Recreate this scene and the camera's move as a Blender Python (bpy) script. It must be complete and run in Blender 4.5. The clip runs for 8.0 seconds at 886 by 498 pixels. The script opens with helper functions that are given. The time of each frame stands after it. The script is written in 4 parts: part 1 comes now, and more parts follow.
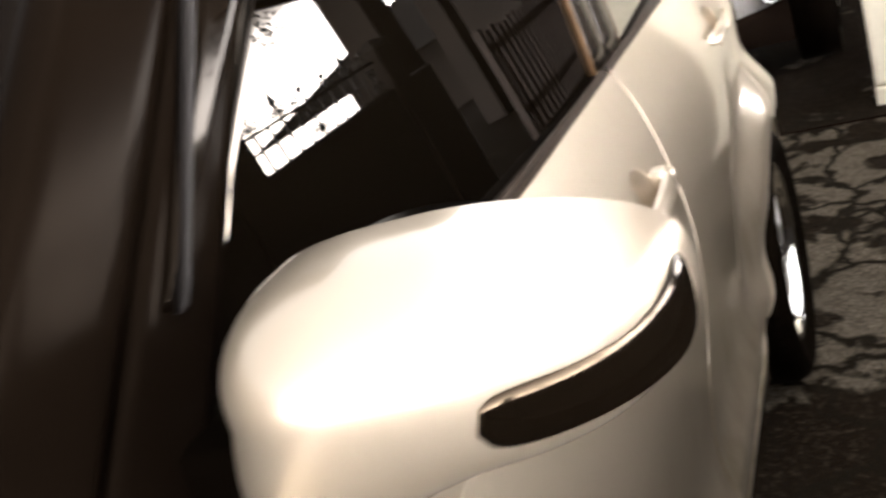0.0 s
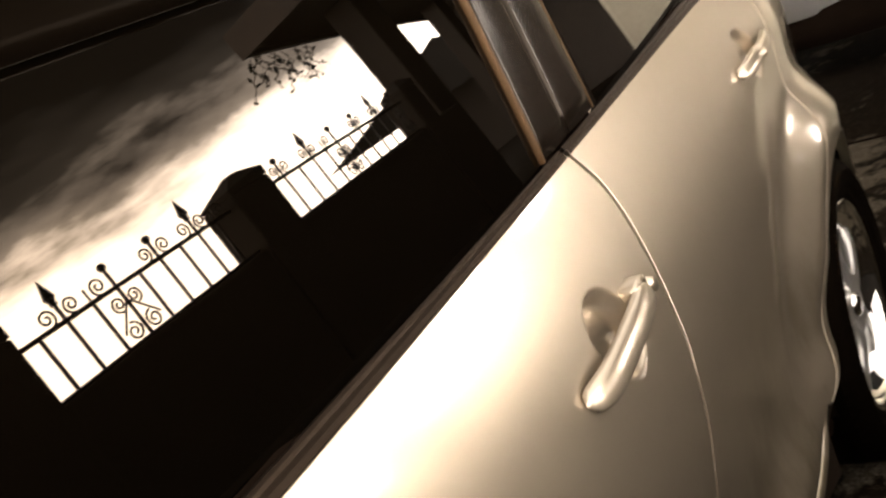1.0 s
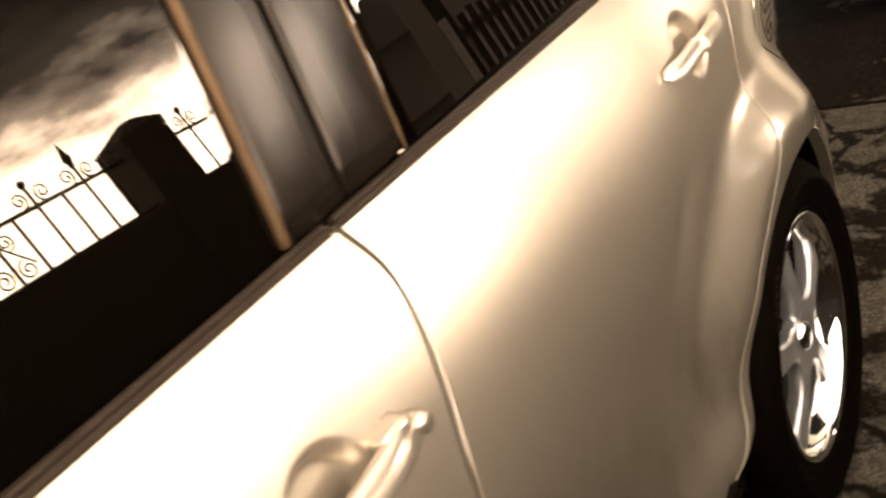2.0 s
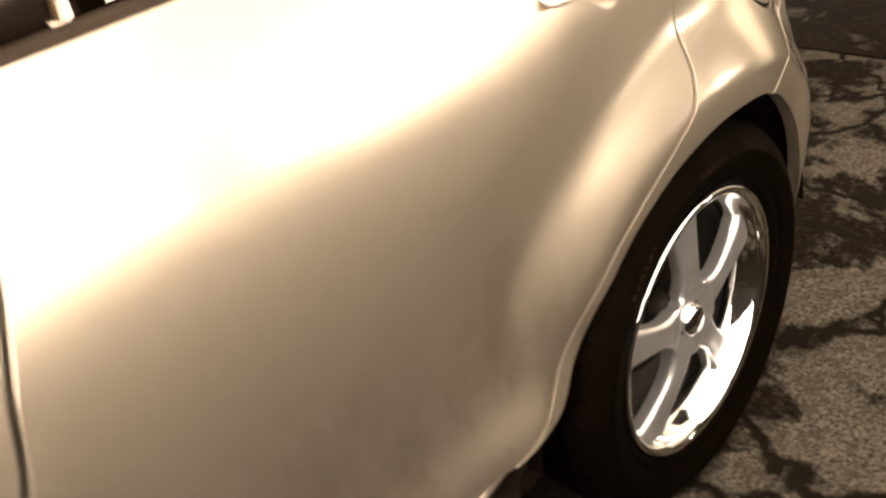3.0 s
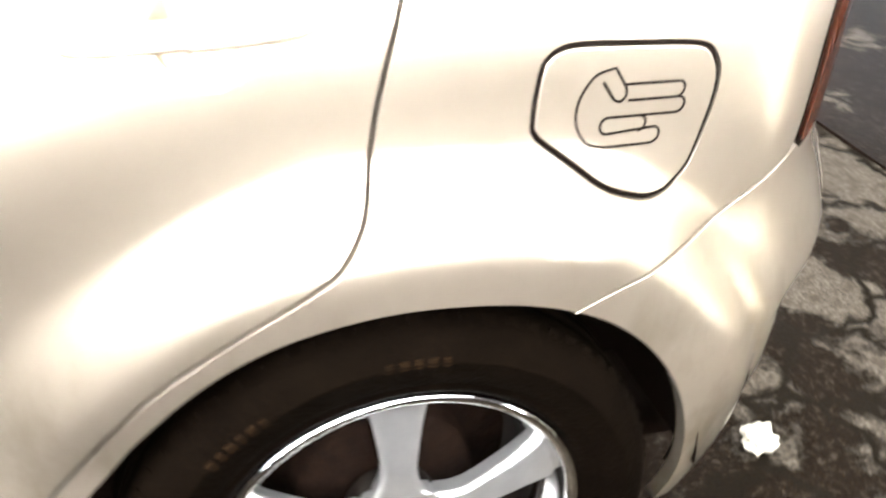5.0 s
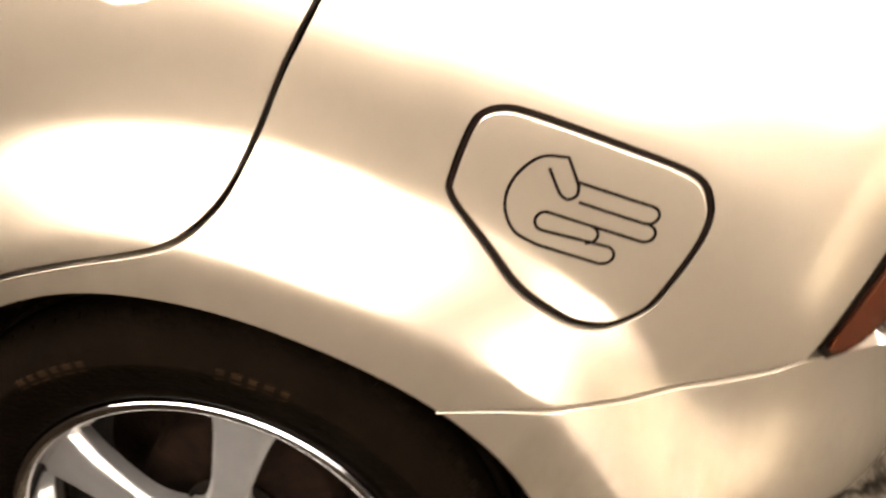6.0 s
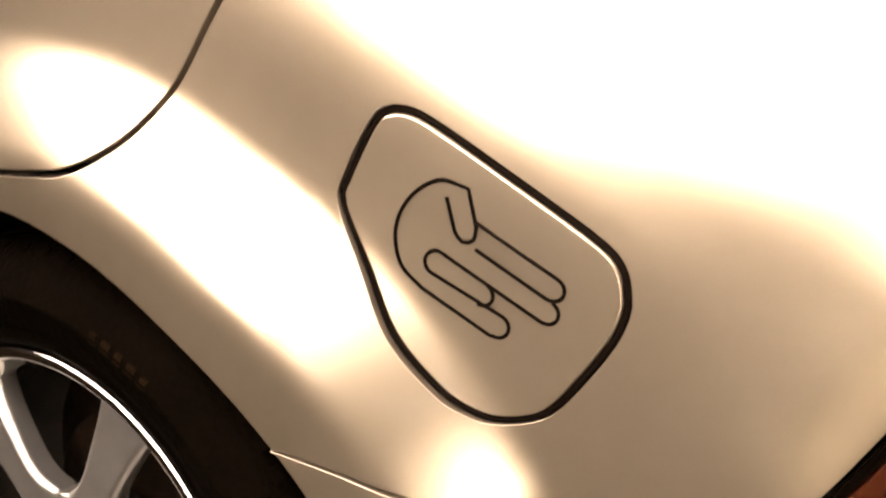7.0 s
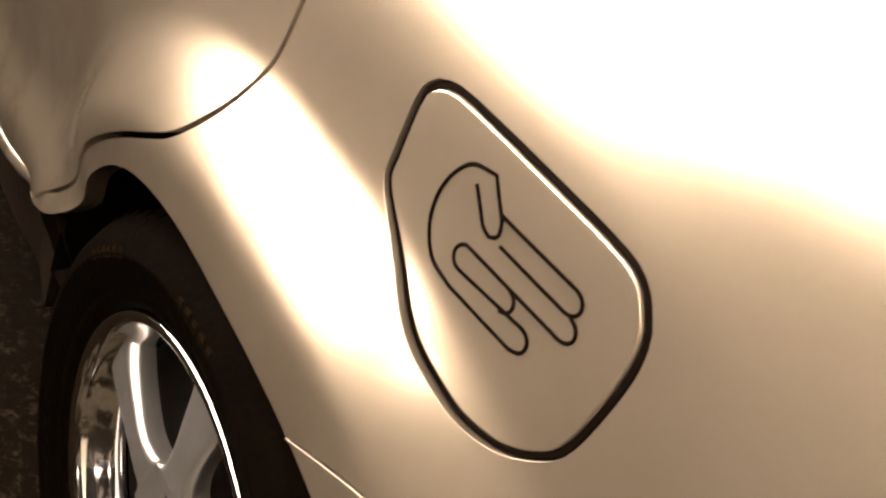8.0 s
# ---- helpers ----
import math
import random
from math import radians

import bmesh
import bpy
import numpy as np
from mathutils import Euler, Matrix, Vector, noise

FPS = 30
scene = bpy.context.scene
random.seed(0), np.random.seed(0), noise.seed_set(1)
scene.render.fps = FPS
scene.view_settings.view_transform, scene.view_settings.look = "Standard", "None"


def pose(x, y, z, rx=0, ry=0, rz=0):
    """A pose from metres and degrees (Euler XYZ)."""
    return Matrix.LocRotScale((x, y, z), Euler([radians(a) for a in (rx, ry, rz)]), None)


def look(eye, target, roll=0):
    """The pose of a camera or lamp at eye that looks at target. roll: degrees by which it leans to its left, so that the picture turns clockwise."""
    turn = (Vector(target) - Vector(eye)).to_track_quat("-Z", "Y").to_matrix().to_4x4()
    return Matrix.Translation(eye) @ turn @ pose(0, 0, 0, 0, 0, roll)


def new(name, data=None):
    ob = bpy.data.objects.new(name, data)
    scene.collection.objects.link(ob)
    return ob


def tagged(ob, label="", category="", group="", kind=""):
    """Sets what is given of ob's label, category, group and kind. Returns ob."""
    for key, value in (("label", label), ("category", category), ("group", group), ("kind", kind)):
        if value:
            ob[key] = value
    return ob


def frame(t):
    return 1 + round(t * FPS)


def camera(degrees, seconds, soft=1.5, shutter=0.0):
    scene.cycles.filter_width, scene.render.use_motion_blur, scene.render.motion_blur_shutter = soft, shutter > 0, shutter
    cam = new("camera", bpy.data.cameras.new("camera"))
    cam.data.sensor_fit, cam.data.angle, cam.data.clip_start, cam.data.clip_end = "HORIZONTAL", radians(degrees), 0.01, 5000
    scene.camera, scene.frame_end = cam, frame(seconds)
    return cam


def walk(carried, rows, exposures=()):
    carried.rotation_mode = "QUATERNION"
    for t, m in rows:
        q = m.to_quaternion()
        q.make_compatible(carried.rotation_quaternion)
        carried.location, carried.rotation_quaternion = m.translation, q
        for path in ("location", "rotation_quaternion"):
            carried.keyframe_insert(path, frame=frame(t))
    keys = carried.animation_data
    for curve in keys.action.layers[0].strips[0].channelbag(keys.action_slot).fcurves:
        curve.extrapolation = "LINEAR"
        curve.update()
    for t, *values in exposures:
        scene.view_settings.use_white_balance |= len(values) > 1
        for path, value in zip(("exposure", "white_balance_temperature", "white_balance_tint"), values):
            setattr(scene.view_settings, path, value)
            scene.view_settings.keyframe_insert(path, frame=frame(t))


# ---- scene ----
from mathutils import geometry

# ---------------------------------------------------------------- camera
cam = camera(50.5, 8.0, soft=2.3, shutter=0.5)
PATH = [
    (0, pose(-2.068, -0.244, 1.268, 69.50, 18.22, -68.63)),
    (0.2, pose(-2.026, -0.246, 1.266, 68.85, 17.20, -70.60)),
    (0.5, pose(-1.926, -0.274, 1.253, 70.63, 19.52, -69.26)),
    (1, pose(-1.719, -0.331, 1.248, 71.26, 23.21, -62.74)),
    (1.5, pose(-1.565, -0.397, 1.244, 69.36, 22.65, -58.16)),
    (2, pose(-1.327, -0.403, 1.232, 65.55, 19.35, -59.14)),
    (2.2, pose(-1.264, -0.410, 1.229, 64.06, 18.08, -58.95)),
    (3.3, pose(-0.903, -0.563, 1.152, 55.59, 5.34, -43.51)),
    (3.5, pose(-0.843, -0.571, 1.148, 54.26, 4.24, -40.79)),
    (4, pose(-0.613, -0.617, 1.116, 54.07, -1.29, -34.00)),
    (4.5, pose(-0.440, -0.618, 1.118, 57.07, -0.12, -25.67)),
    (5, pose(-0.214, -0.658, 1.123, 57.87, -3.89, -16.71)),
    (5.2, pose(-0.113, -0.669, 1.136, 56.76, -5.58, -8.87)),
    (6.3, pose(0.168, -0.529, 1.094, 56.79, -21.03, 16.29)),
    (6.5, pose(0.234, -0.497, 1.082, 57.52, -21.59, 23.04)),
    (7, pose(0.344, -0.453, 1.070, 58.45, -23.90, 32.80)),
    (7.5, pose(0.432, -0.392, 1.054, 56.90, -23.35, 47.60)),
    (8, pose(0.475, -0.315, 1.056, 56.12, -21.60, 55.60)),
]
EXPOSURES = [(0, -0.2, 6500, 13), (1, -0.9, 7500, 15), (2.2, -0.2, 8200, 18), (3.4, 0.5, 7900, 17), (4.0, 1.03, 7200, 15), (4.5, 1.4, 6800, 14), (5.0, 1.68, 6100, 11), (5.3, 1.63, 6100, 11), (6.3, 0.45, 8300, 21), (7.0, 0.1, 8700, 23), (8.0, 0.05, 8500, 22)]
walk(cam, PATH, EXPOSURES)

# ---------------------------------------------------------------- world, sun
SUN_ELEVATION, SUN_AZIMUTH = 14.0, -86.0  # degrees; azimuth from +x towards +y


def build_world():
    w = bpy.data.worlds.new("sky")
    scene.world = w
    w.use_nodes = True
    nt = w.node_tree
    nt.nodes.clear()
    n, l = nt.nodes.new, nt.links.new
    out = n("ShaderNodeOutputWorld")
    tc = n("ShaderNodeTexCoord")
    sep = n("ShaderNodeSeparateXYZ")
    l(tc.outputs["Generated"], sep.inputs[0])
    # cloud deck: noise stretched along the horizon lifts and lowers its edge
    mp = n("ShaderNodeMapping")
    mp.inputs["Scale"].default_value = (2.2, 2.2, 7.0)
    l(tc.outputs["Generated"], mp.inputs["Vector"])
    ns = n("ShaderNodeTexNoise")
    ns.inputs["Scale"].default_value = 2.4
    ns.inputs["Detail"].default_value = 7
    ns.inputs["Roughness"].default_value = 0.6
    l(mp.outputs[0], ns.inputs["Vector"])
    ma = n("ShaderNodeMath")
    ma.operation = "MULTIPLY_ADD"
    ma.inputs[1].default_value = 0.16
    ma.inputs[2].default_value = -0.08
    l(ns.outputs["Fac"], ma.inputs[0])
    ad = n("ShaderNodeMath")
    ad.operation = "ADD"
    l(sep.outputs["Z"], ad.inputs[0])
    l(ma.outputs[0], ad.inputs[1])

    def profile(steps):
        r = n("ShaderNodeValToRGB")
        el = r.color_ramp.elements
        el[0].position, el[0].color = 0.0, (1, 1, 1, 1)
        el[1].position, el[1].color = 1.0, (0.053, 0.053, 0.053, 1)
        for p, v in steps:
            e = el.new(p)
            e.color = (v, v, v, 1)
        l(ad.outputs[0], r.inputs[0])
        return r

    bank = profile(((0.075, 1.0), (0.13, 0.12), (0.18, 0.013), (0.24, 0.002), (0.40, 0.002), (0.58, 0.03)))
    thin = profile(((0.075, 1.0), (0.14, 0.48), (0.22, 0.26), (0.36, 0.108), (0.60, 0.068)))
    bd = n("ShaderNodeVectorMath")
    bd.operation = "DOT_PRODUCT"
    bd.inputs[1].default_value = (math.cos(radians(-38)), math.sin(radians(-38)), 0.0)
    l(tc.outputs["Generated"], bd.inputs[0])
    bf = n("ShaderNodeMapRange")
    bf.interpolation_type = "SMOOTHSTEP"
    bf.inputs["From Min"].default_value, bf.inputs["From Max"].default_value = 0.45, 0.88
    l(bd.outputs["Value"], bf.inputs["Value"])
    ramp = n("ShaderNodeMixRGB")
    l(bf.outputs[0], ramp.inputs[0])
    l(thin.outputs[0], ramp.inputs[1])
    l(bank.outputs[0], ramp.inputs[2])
    # brighter towards the veiled sun
    dp = n("ShaderNodeVectorMath")
    dp.operation = "DOT_PRODUCT"
    dp.inputs[1].default_value = (math.cos(radians(SUN_AZIMUTH)), math.sin(radians(SUN_AZIMUTH)), 0.0)
    l(tc.outputs["Generated"], dp.inputs[0])
    glow = n("ShaderNodeMapRange")
    glow.interpolation_type = "SMOOTHSTEP"
    glow.inputs["From Min"].default_value, glow.inputs["From Max"].default_value = -0.90, 0.85
    glow.inputs["To Min"].default_value, glow.inputs["To Max"].default_value = 0.20, 1.0
    l(dp.outputs["Value"], glow.inputs["Value"])
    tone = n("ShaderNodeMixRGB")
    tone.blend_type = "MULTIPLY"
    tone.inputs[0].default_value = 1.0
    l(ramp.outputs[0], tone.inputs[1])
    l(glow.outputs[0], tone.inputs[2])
    sky = n("ShaderNodeTexSky")
    sky.sky_type = "NISHITA"
    sky.sun_disc = False
    sky.sun_elevation = radians(SUN_ELEVATION)
    sky.sun_rotation = radians(90 - SUN_AZIMUTH)
    sky.dust_density = 4.0
    hs = n("ShaderNodeHueSaturation")
    hs.inputs["Saturation"].default_value = 0.25
    l(sky.outputs[0], hs.inputs["Color"])
    mx = n("ShaderNodeMixRGB")
    mx.blend_type = "MULTIPLY"
    mx.inputs[0].default_value = 1.0
    l(hs.outputs[0], mx.inputs[1])
    l(tone.outputs[0], mx.inputs[2])
    b1 = n("ShaderNodeBackground")
    b1.inputs["Strength"].default_value = 0.15
    l(mx.outputs[0], b1.inputs["Color"])
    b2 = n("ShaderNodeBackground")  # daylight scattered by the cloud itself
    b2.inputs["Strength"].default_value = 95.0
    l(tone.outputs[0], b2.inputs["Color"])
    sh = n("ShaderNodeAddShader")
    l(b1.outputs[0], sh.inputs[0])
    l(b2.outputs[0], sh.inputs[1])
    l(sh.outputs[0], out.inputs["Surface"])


build_world()
sun = new("sun", bpy.data.lights.new("sun", "SUN"))
sun.data.energy, sun.data.angle, sun.data.color = 0.5, radians(12), (1.0, 0.95, 0.88)
_a, _e = radians(SUN_AZIMUTH), radians(SUN_ELEVATION + 12)
sun.matrix_world = look((30 * math.cos(_a) * math.cos(_e), 30 * math.sin(_a) * math.cos(_e), 30 * math.sin(_e)), (0, 0, 0))


# ---------------------------------------------------------------- materials
def mat(name, color, rough=0.5, metal=0.0, coat=0.0, coat_rough=0.03, spec=0.5, var=0.12, scale=8.0, bump=0.0, bump_scale=60.0, tint2=None, ior=1.5, coords="Object", gloss_tint=None):
    """A principled material with two-scale colour variation and fine relief."""
    m = bpy.data.materials.new(name)
    m.use_nodes = True
    nt = m.node_tree
    p = nt.nodes["Principled BSDF"]
    n, l = nt.nodes.new, nt.links.new
    p.inputs["Roughness"].default_value = rough
    p.inputs["Metallic"].default_value = metal
    p.inputs["Coat Weight"].default_value = coat
    p.inputs["Coat Roughness"].default_value = coat_rough
    p.inputs["Specular IOR Level"].default_value = spec
    p.inputs["IOR"].default_value = ior
    if gloss_tint:
        p.inputs["Specular Tint"].default_value = (*gloss_tint, 1)
    p.inputs["Base Color"].default_value = (*color, 1)
    tc = n("ShaderNodeTexCoord")
    if var > 0:
        n1 = n("ShaderNodeTexNoise")
        n1.inputs["Scale"].default_value = scale
        n1.inputs["Detail"].default_value = 6
        l(tc.outputs[coords], n1.inputs["Vector"])
        n2 = n("ShaderNodeTexNoise")
        n2.inputs["Scale"].default_value = scale * 14
        n2.inputs["Detail"].default_value = 3
        l(tc.outputs[coords], n2.inputs["Vector"])
        mul = n("ShaderNodeMath")
        mul.operation = "MULTIPLY_ADD"
        mul.inputs[1].default_value = 0.4
        l(n2.outputs["Fac"], mul.inputs[0])
        l(n1.outputs["Fac"], mul.inputs[2])
        rp = n("ShaderNodeMapRange")
        rp.inputs["From Min"].default_value = 0.45
        rp.inputs["From Max"].default_value = 0.95
        l(mul.outputs[0], rp.inputs["Value"])
        mx = n("ShaderNodeMixRGB")
        mx.inputs[1].default_value = (*color, 1)
        c2 = tint2 or tuple(c * (1 - 2.2 * var) for c in color)
        mx.inputs[2].default_value = (*c2, 1)
        l(rp.outputs[0], mx.inputs[0])
        l(mx.outputs[0], p.inputs["Base Color"])
    if bump > 0:
        nb = n("ShaderNodeTexNoise")
        nb.inputs["Scale"].default_value = bump_scale
        nb.inputs["Detail"].default_value = 5
        l(tc.outputs[coords], nb.inputs["Vector"])
        bp = n("ShaderNodeBump")
        bp.inputs["Strength"].default_value = bump
        bp.inputs["Distance"].default_value = 0.01
        l(nb.outputs["Fac"], bp.inputs["Height"])
        l(bp.outputs[0], p.inputs["Normal"])
    return m


def paint_material():
    """Champagne silver car paint: flake base, clear coat, road dirt and water stains low down."""
    m = mat("champagne_paint", (0.46, 0.384, 0.291), rough=0.29, metal=0.81, coat=1.0, coat_rough=0.07, var=0.03, scale=3.0)
    nt = m.node_tree
    p = nt.nodes["Principled BSDF"]
    n, l = nt.nodes.new, nt.links.new
    tc = n("ShaderNodeTexCoord")
    # dirt film: patches of splash, denser near the sill
    sep = n("ShaderNodeSeparateXYZ")
    l(tc.outputs["Object"], sep.inputs[0])
    low = n("ShaderNodeMapRange")
    low.inputs["From Min"].default_value = 0.72
    low.inputs["From Max"].default_value = 0.36
    l(sep.outputs["Z"], low.inputs["Value"])
    mp = n("ShaderNodeMapping")
    mp.inputs["Scale"].default_value = (1.0, 1.0, 0.55)
    l(tc.outputs["Object"], mp.inputs["Vector"])
    nd = n("ShaderNodeTexNoise")
    nd.inputs["Scale"].default_value = 9
    nd.inputs["Detail"].default_value = 6
    nd.inputs["Roughness"].default_value = 0.6
    l(mp.outputs[0], nd.inputs["Vector"])
    th = n("ShaderNodeMapRange")
    th.inputs["From Min"].default_value = 0.48
    th.inputs["From Max"].default_value = 0.74
    l(nd.outputs["Fac"], th.inputs["Value"])
    mu = n("ShaderNodeMath")
    mu.operation = "MULTIPLY"
    l(low.outputs[0], mu.inputs[0])
    l(th.outputs[0], mu.inputs[1])
    m2 = n("ShaderNodeMath")
    m2.operation = "MULTIPLY"
    m2.inputs[1].default_value = 0.8
    l(mu.outputs[0], m2.inputs[0])
    mx = n("ShaderNodeMixRGB")
    mx.inputs[2].default_value = (0.13, 0.105, 0.045, 1)
    l(m2.outputs[0], mx.inputs[0])
    old = p.inputs["Base Color"].links[0].from_socket
    l(old, mx.inputs[1])
    l(mx.outputs[0], p.inputs["Base Color"])
    # dried water marks dull the lacquer
    wm = n("ShaderNodeTexNoise")
    wm.inputs["Scale"].default_value = 34
    wm.inputs["Detail"].default_value = 5
    wm.inputs["Distortion"].default_value = 1.4
    l(mp.outputs[0], wm.inputs["Vector"])
    wr = n("ShaderNodeMapRange")
    wr.inputs["From Min"].default_value, wr.inputs["From Max"].default_value = 0.50, 0.66
    l(wm.outputs["Fac"], wr.inputs["Value"])
    wl = n("ShaderNodeMath")
    wl.operation = "MULTIPLY"
    l(wr.outputs[0], wl.inputs[0])
    l(low.outputs[0], wl.inputs[1])
    cr = n("ShaderNodeMath")
    cr.operation = "MULTIPLY_ADD"
    cr.inputs[1].default_value, cr.inputs[2].default_value = 0.16, 0.07
    l(wl.outputs[0], cr.inputs[0])
    l(cr.outputs[0], p.inputs["Coat Roughness"])
    return m


def ground_material():
    """Old damp concrete: pale worn crust with grit, dark damp patches, painted-in shade and a web of cracks."""
    m = bpy.data.materials.new("old_concrete")
    m.use_nodes = True
    nt = m.node_tree
    p = nt.nodes["Principled BSDF"]
    n, l = nt.nodes.new, nt.links.new
    tc = n("ShaderNodeTexCoord")

    def noise_at(scale, detail=8, rough=0.65, dist=0.0):
        q = n("ShaderNodeTexNoise")
        q.inputs["Scale"].default_value = scale
        q.inputs["Detail"].default_value = detail
        q.inputs["Roughness"].default_value = rough
        q.inputs["Distortion"].default_value = dist
        l(tc.outputs["Object"], q.inputs["Vector"])
        return q.outputs["Fac"]

    def ramp_of(v, a, b):
        r = n("ShaderNodeMapRange")
        r.interpolation_type = "SMOOTHSTEP"
        r.inputs["From Min"].default_value, r.inputs["From Max"].default_value = a, b
        l(v, r.inputs["Value"])
        return r.outputs[0]

    def mix(f, a, b):
        x = n("ShaderNodeMixRGB")
        l(f, x.inputs[0])
        for s, c in ((x.inputs[1], a), (x.inputs[2], b)):
            if isinstance(c, tuple):
                s.default_value = (*c, 1)
            else:
                l(c, s)
        return x.outputs[0]

    fine = mix(ramp_of(noise_at(110, 7, 0.75), 0.34, 0.66), (0.016, 0.013, 0.010), (0.104, 0.087, 0.064))
    grit = mix(ramp_of(noise_at(26, 6, 0.7, 0.9), 0.34, 0.56), (0.034, 0.027, 0.019), fine)
    # painted darkening towards the wall dims the car's reflections; the far slab is darker
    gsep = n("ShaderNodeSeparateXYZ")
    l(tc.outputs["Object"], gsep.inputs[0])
    wall_dark = ramp_of(gsep.outputs["Y"], -0.10, -0.60)
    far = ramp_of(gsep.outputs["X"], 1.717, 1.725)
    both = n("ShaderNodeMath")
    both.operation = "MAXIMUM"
    l(wall_dark, both.inputs[0])
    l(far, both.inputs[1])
    # under-car shade painted along the sill; darker ground behind the tail and towards the joint
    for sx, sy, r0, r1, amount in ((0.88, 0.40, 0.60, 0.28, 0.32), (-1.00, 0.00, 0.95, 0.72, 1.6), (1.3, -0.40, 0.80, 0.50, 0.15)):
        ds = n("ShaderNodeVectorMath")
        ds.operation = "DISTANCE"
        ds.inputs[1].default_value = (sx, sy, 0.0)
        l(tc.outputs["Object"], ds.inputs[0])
        dark_mask = n("ShaderNodeMath")
        dark_mask.operation = "MAXIMUM"
        l(both.outputs[0], dark_mask.inputs[0])
        spot_dark = n("ShaderNodeMath")
        spot_dark.operation = "MULTIPLY"
        spot_dark.inputs[1].default_value = amount
        l(ramp_of(ds.outputs["Value"], r0, r1), spot_dark.inputs[0])
        l(spot_dark.outputs[0], dark_mask.inputs[1])
        both = dark_mask
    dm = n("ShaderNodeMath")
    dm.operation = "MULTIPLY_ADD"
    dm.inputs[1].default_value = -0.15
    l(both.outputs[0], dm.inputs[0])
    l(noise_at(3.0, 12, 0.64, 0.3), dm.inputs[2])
    # damp noise with the painted darkening mixed in
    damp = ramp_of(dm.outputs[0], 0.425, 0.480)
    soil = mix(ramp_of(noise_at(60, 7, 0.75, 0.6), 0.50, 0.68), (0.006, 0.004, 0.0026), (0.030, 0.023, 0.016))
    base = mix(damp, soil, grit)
    vo = n("ShaderNodeTexVoronoi")
    vo.feature = "DISTANCE_TO_EDGE"
    vo.inputs["Scale"].default_value = 3.0
    wob = n("ShaderNodeMixRGB")
    wob.blend_type = "ADD"
    wob.inputs[0].default_value = 0.18
    l(tc.outputs["Object"], wob.inputs[1])
    nz = n("ShaderNodeTexNoise")
    nz.inputs["Scale"].default_value = 9
    nz.inputs["Detail"].default_value = 5
    l(tc.outputs["Object"], nz.inputs["Vector"])
    l(nz.outputs["Color"], wob.inputs[2])
    l(wob.outputs[0], vo.inputs["Vector"])
    crack = ramp_of(vo.outputs["Distance"], 0.012, 0.060)
    base = mix(crack, (0.006, 0.0045, 0.003), base)
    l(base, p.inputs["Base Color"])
    rg = n("ShaderNodeMapRange")
    rg.inputs["To Min"].default_value, rg.inputs["To Max"].default_value = 0.95, 0.9
    l(damp, rg.inputs["Value"])
    l(rg.outputs[0], p.inputs["Roughness"])
    p.inputs["Specular IOR Level"].default_value = 0.025
    p.inputs["Specular Tint"].default_value = (1.0, 0.76, 0.54, 1)
    hs = n("ShaderNodeMath")
    hs.operation = "MULTIPLY_ADD"
    hs.inputs[1].default_value = 0.35
    l(noise_at(120, 4), hs.inputs[0])
    hm = n("ShaderNodeMath")
    hm.operation = "MULTIPLY"
    l(damp, hm.inputs[0])
    l(crack, hm.inputs[1])
    l(hm.outputs[0], hs.inputs[2])
    bp = n("ShaderNodeBump")
    bp.inputs["Strength"].default_value = 0.8
    bp.inputs["Distance"].default_value = 0.012
    l(hs.outputs[0], bp.inputs["Height"])
    l(bp.outputs[0], p.inputs["Normal"])
    return m


PAINT = paint_material()
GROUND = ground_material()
GLASS = mat("tinted_glass", (0.0006, 0.0004, 0.0002), gloss_tint=(1.0, 0.82, 0.64), rough=0.012, spec=0.5, var=0.0, ior=1.46)
BLACK_TRIM = mat("satin_black_trim", (0.0012, 0.0008, 0.0005), gloss_tint=(1.0, 0.74, 0.50), rough=0.30, spec=0.006, var=0.1, scale=20, bump=0.02, bump_scale=200)
PILLAR_FILM = mat("matt_black_pillar_film", (0.005, 0.0035, 0.0025), gloss_tint=(1.0, 0.85, 0.70), rough=0.20, spec=0.085, var=0.0)
FRONT_TRIM = mat("brown_black_front_pillar", (0.0022, 0.0014, 0.0009), gloss_tint=(1.0, 0.74, 0.52), rough=0.14, spec=0.007, var=0.15, scale=9)
VISOR = mat("smoked_visor_plastic", (0.002, 0.0013, 0.0008), gloss_tint=(1.0, 0.80, 0.60), rough=0.05, spec=0.055, var=0.0)
MOULDING = mat("grey_satin_moulding", (0.007, 0.006, 0.0055), rough=0.3, spec=0.06, var=0.1, scale=30)
RUBBER = mat("black_rubber_seal", (0.013, 0.009, 0.0065), gloss_tint=(1.0, 0.74, 0.50), rough=0.55, spec=0.12, var=0.2, scale=30, bump=0.1, bump_scale=150)
DARK = mat("dark_cavity", (0.008, 0.005, 0.0035), gloss_tint=(1.0, 0.74, 0.50), rough=0.9, spec=0.02, var=0.2, scale=10)
TYRE = mat("tyre_rubber", (0.0027, 0.0017, 0.0010), gloss_tint=(1.0, 0.74, 0.50), rough=0.66, spec=0.014, var=0.25, scale=25, bump=0.25, bump_scale=180)
CHROME = mat("polished_alloy", (0.90, 0.89, 0.87), rough=0.08, metal=1.0, var=0.08, scale=30)
SATIN_ALLOY = mat("silver_lacquered_alloy", (0.60, 0.58, 0.55), rough=0.30, metal=0.86, var=0.06, scale=40)
# dark base colour carries the shade deep inside the rim
BARREL = mat("shade_dark_barrel", (0.022, 0.016, 0.011), rough=0.5, metal=0.6, var=0.3, scale=30)
RUST = mat("rusty_iron", (0.012, 0.006, 0.0032), spec=0.06, rough=0.8, var=0.3, scale=40, bump=0.3)
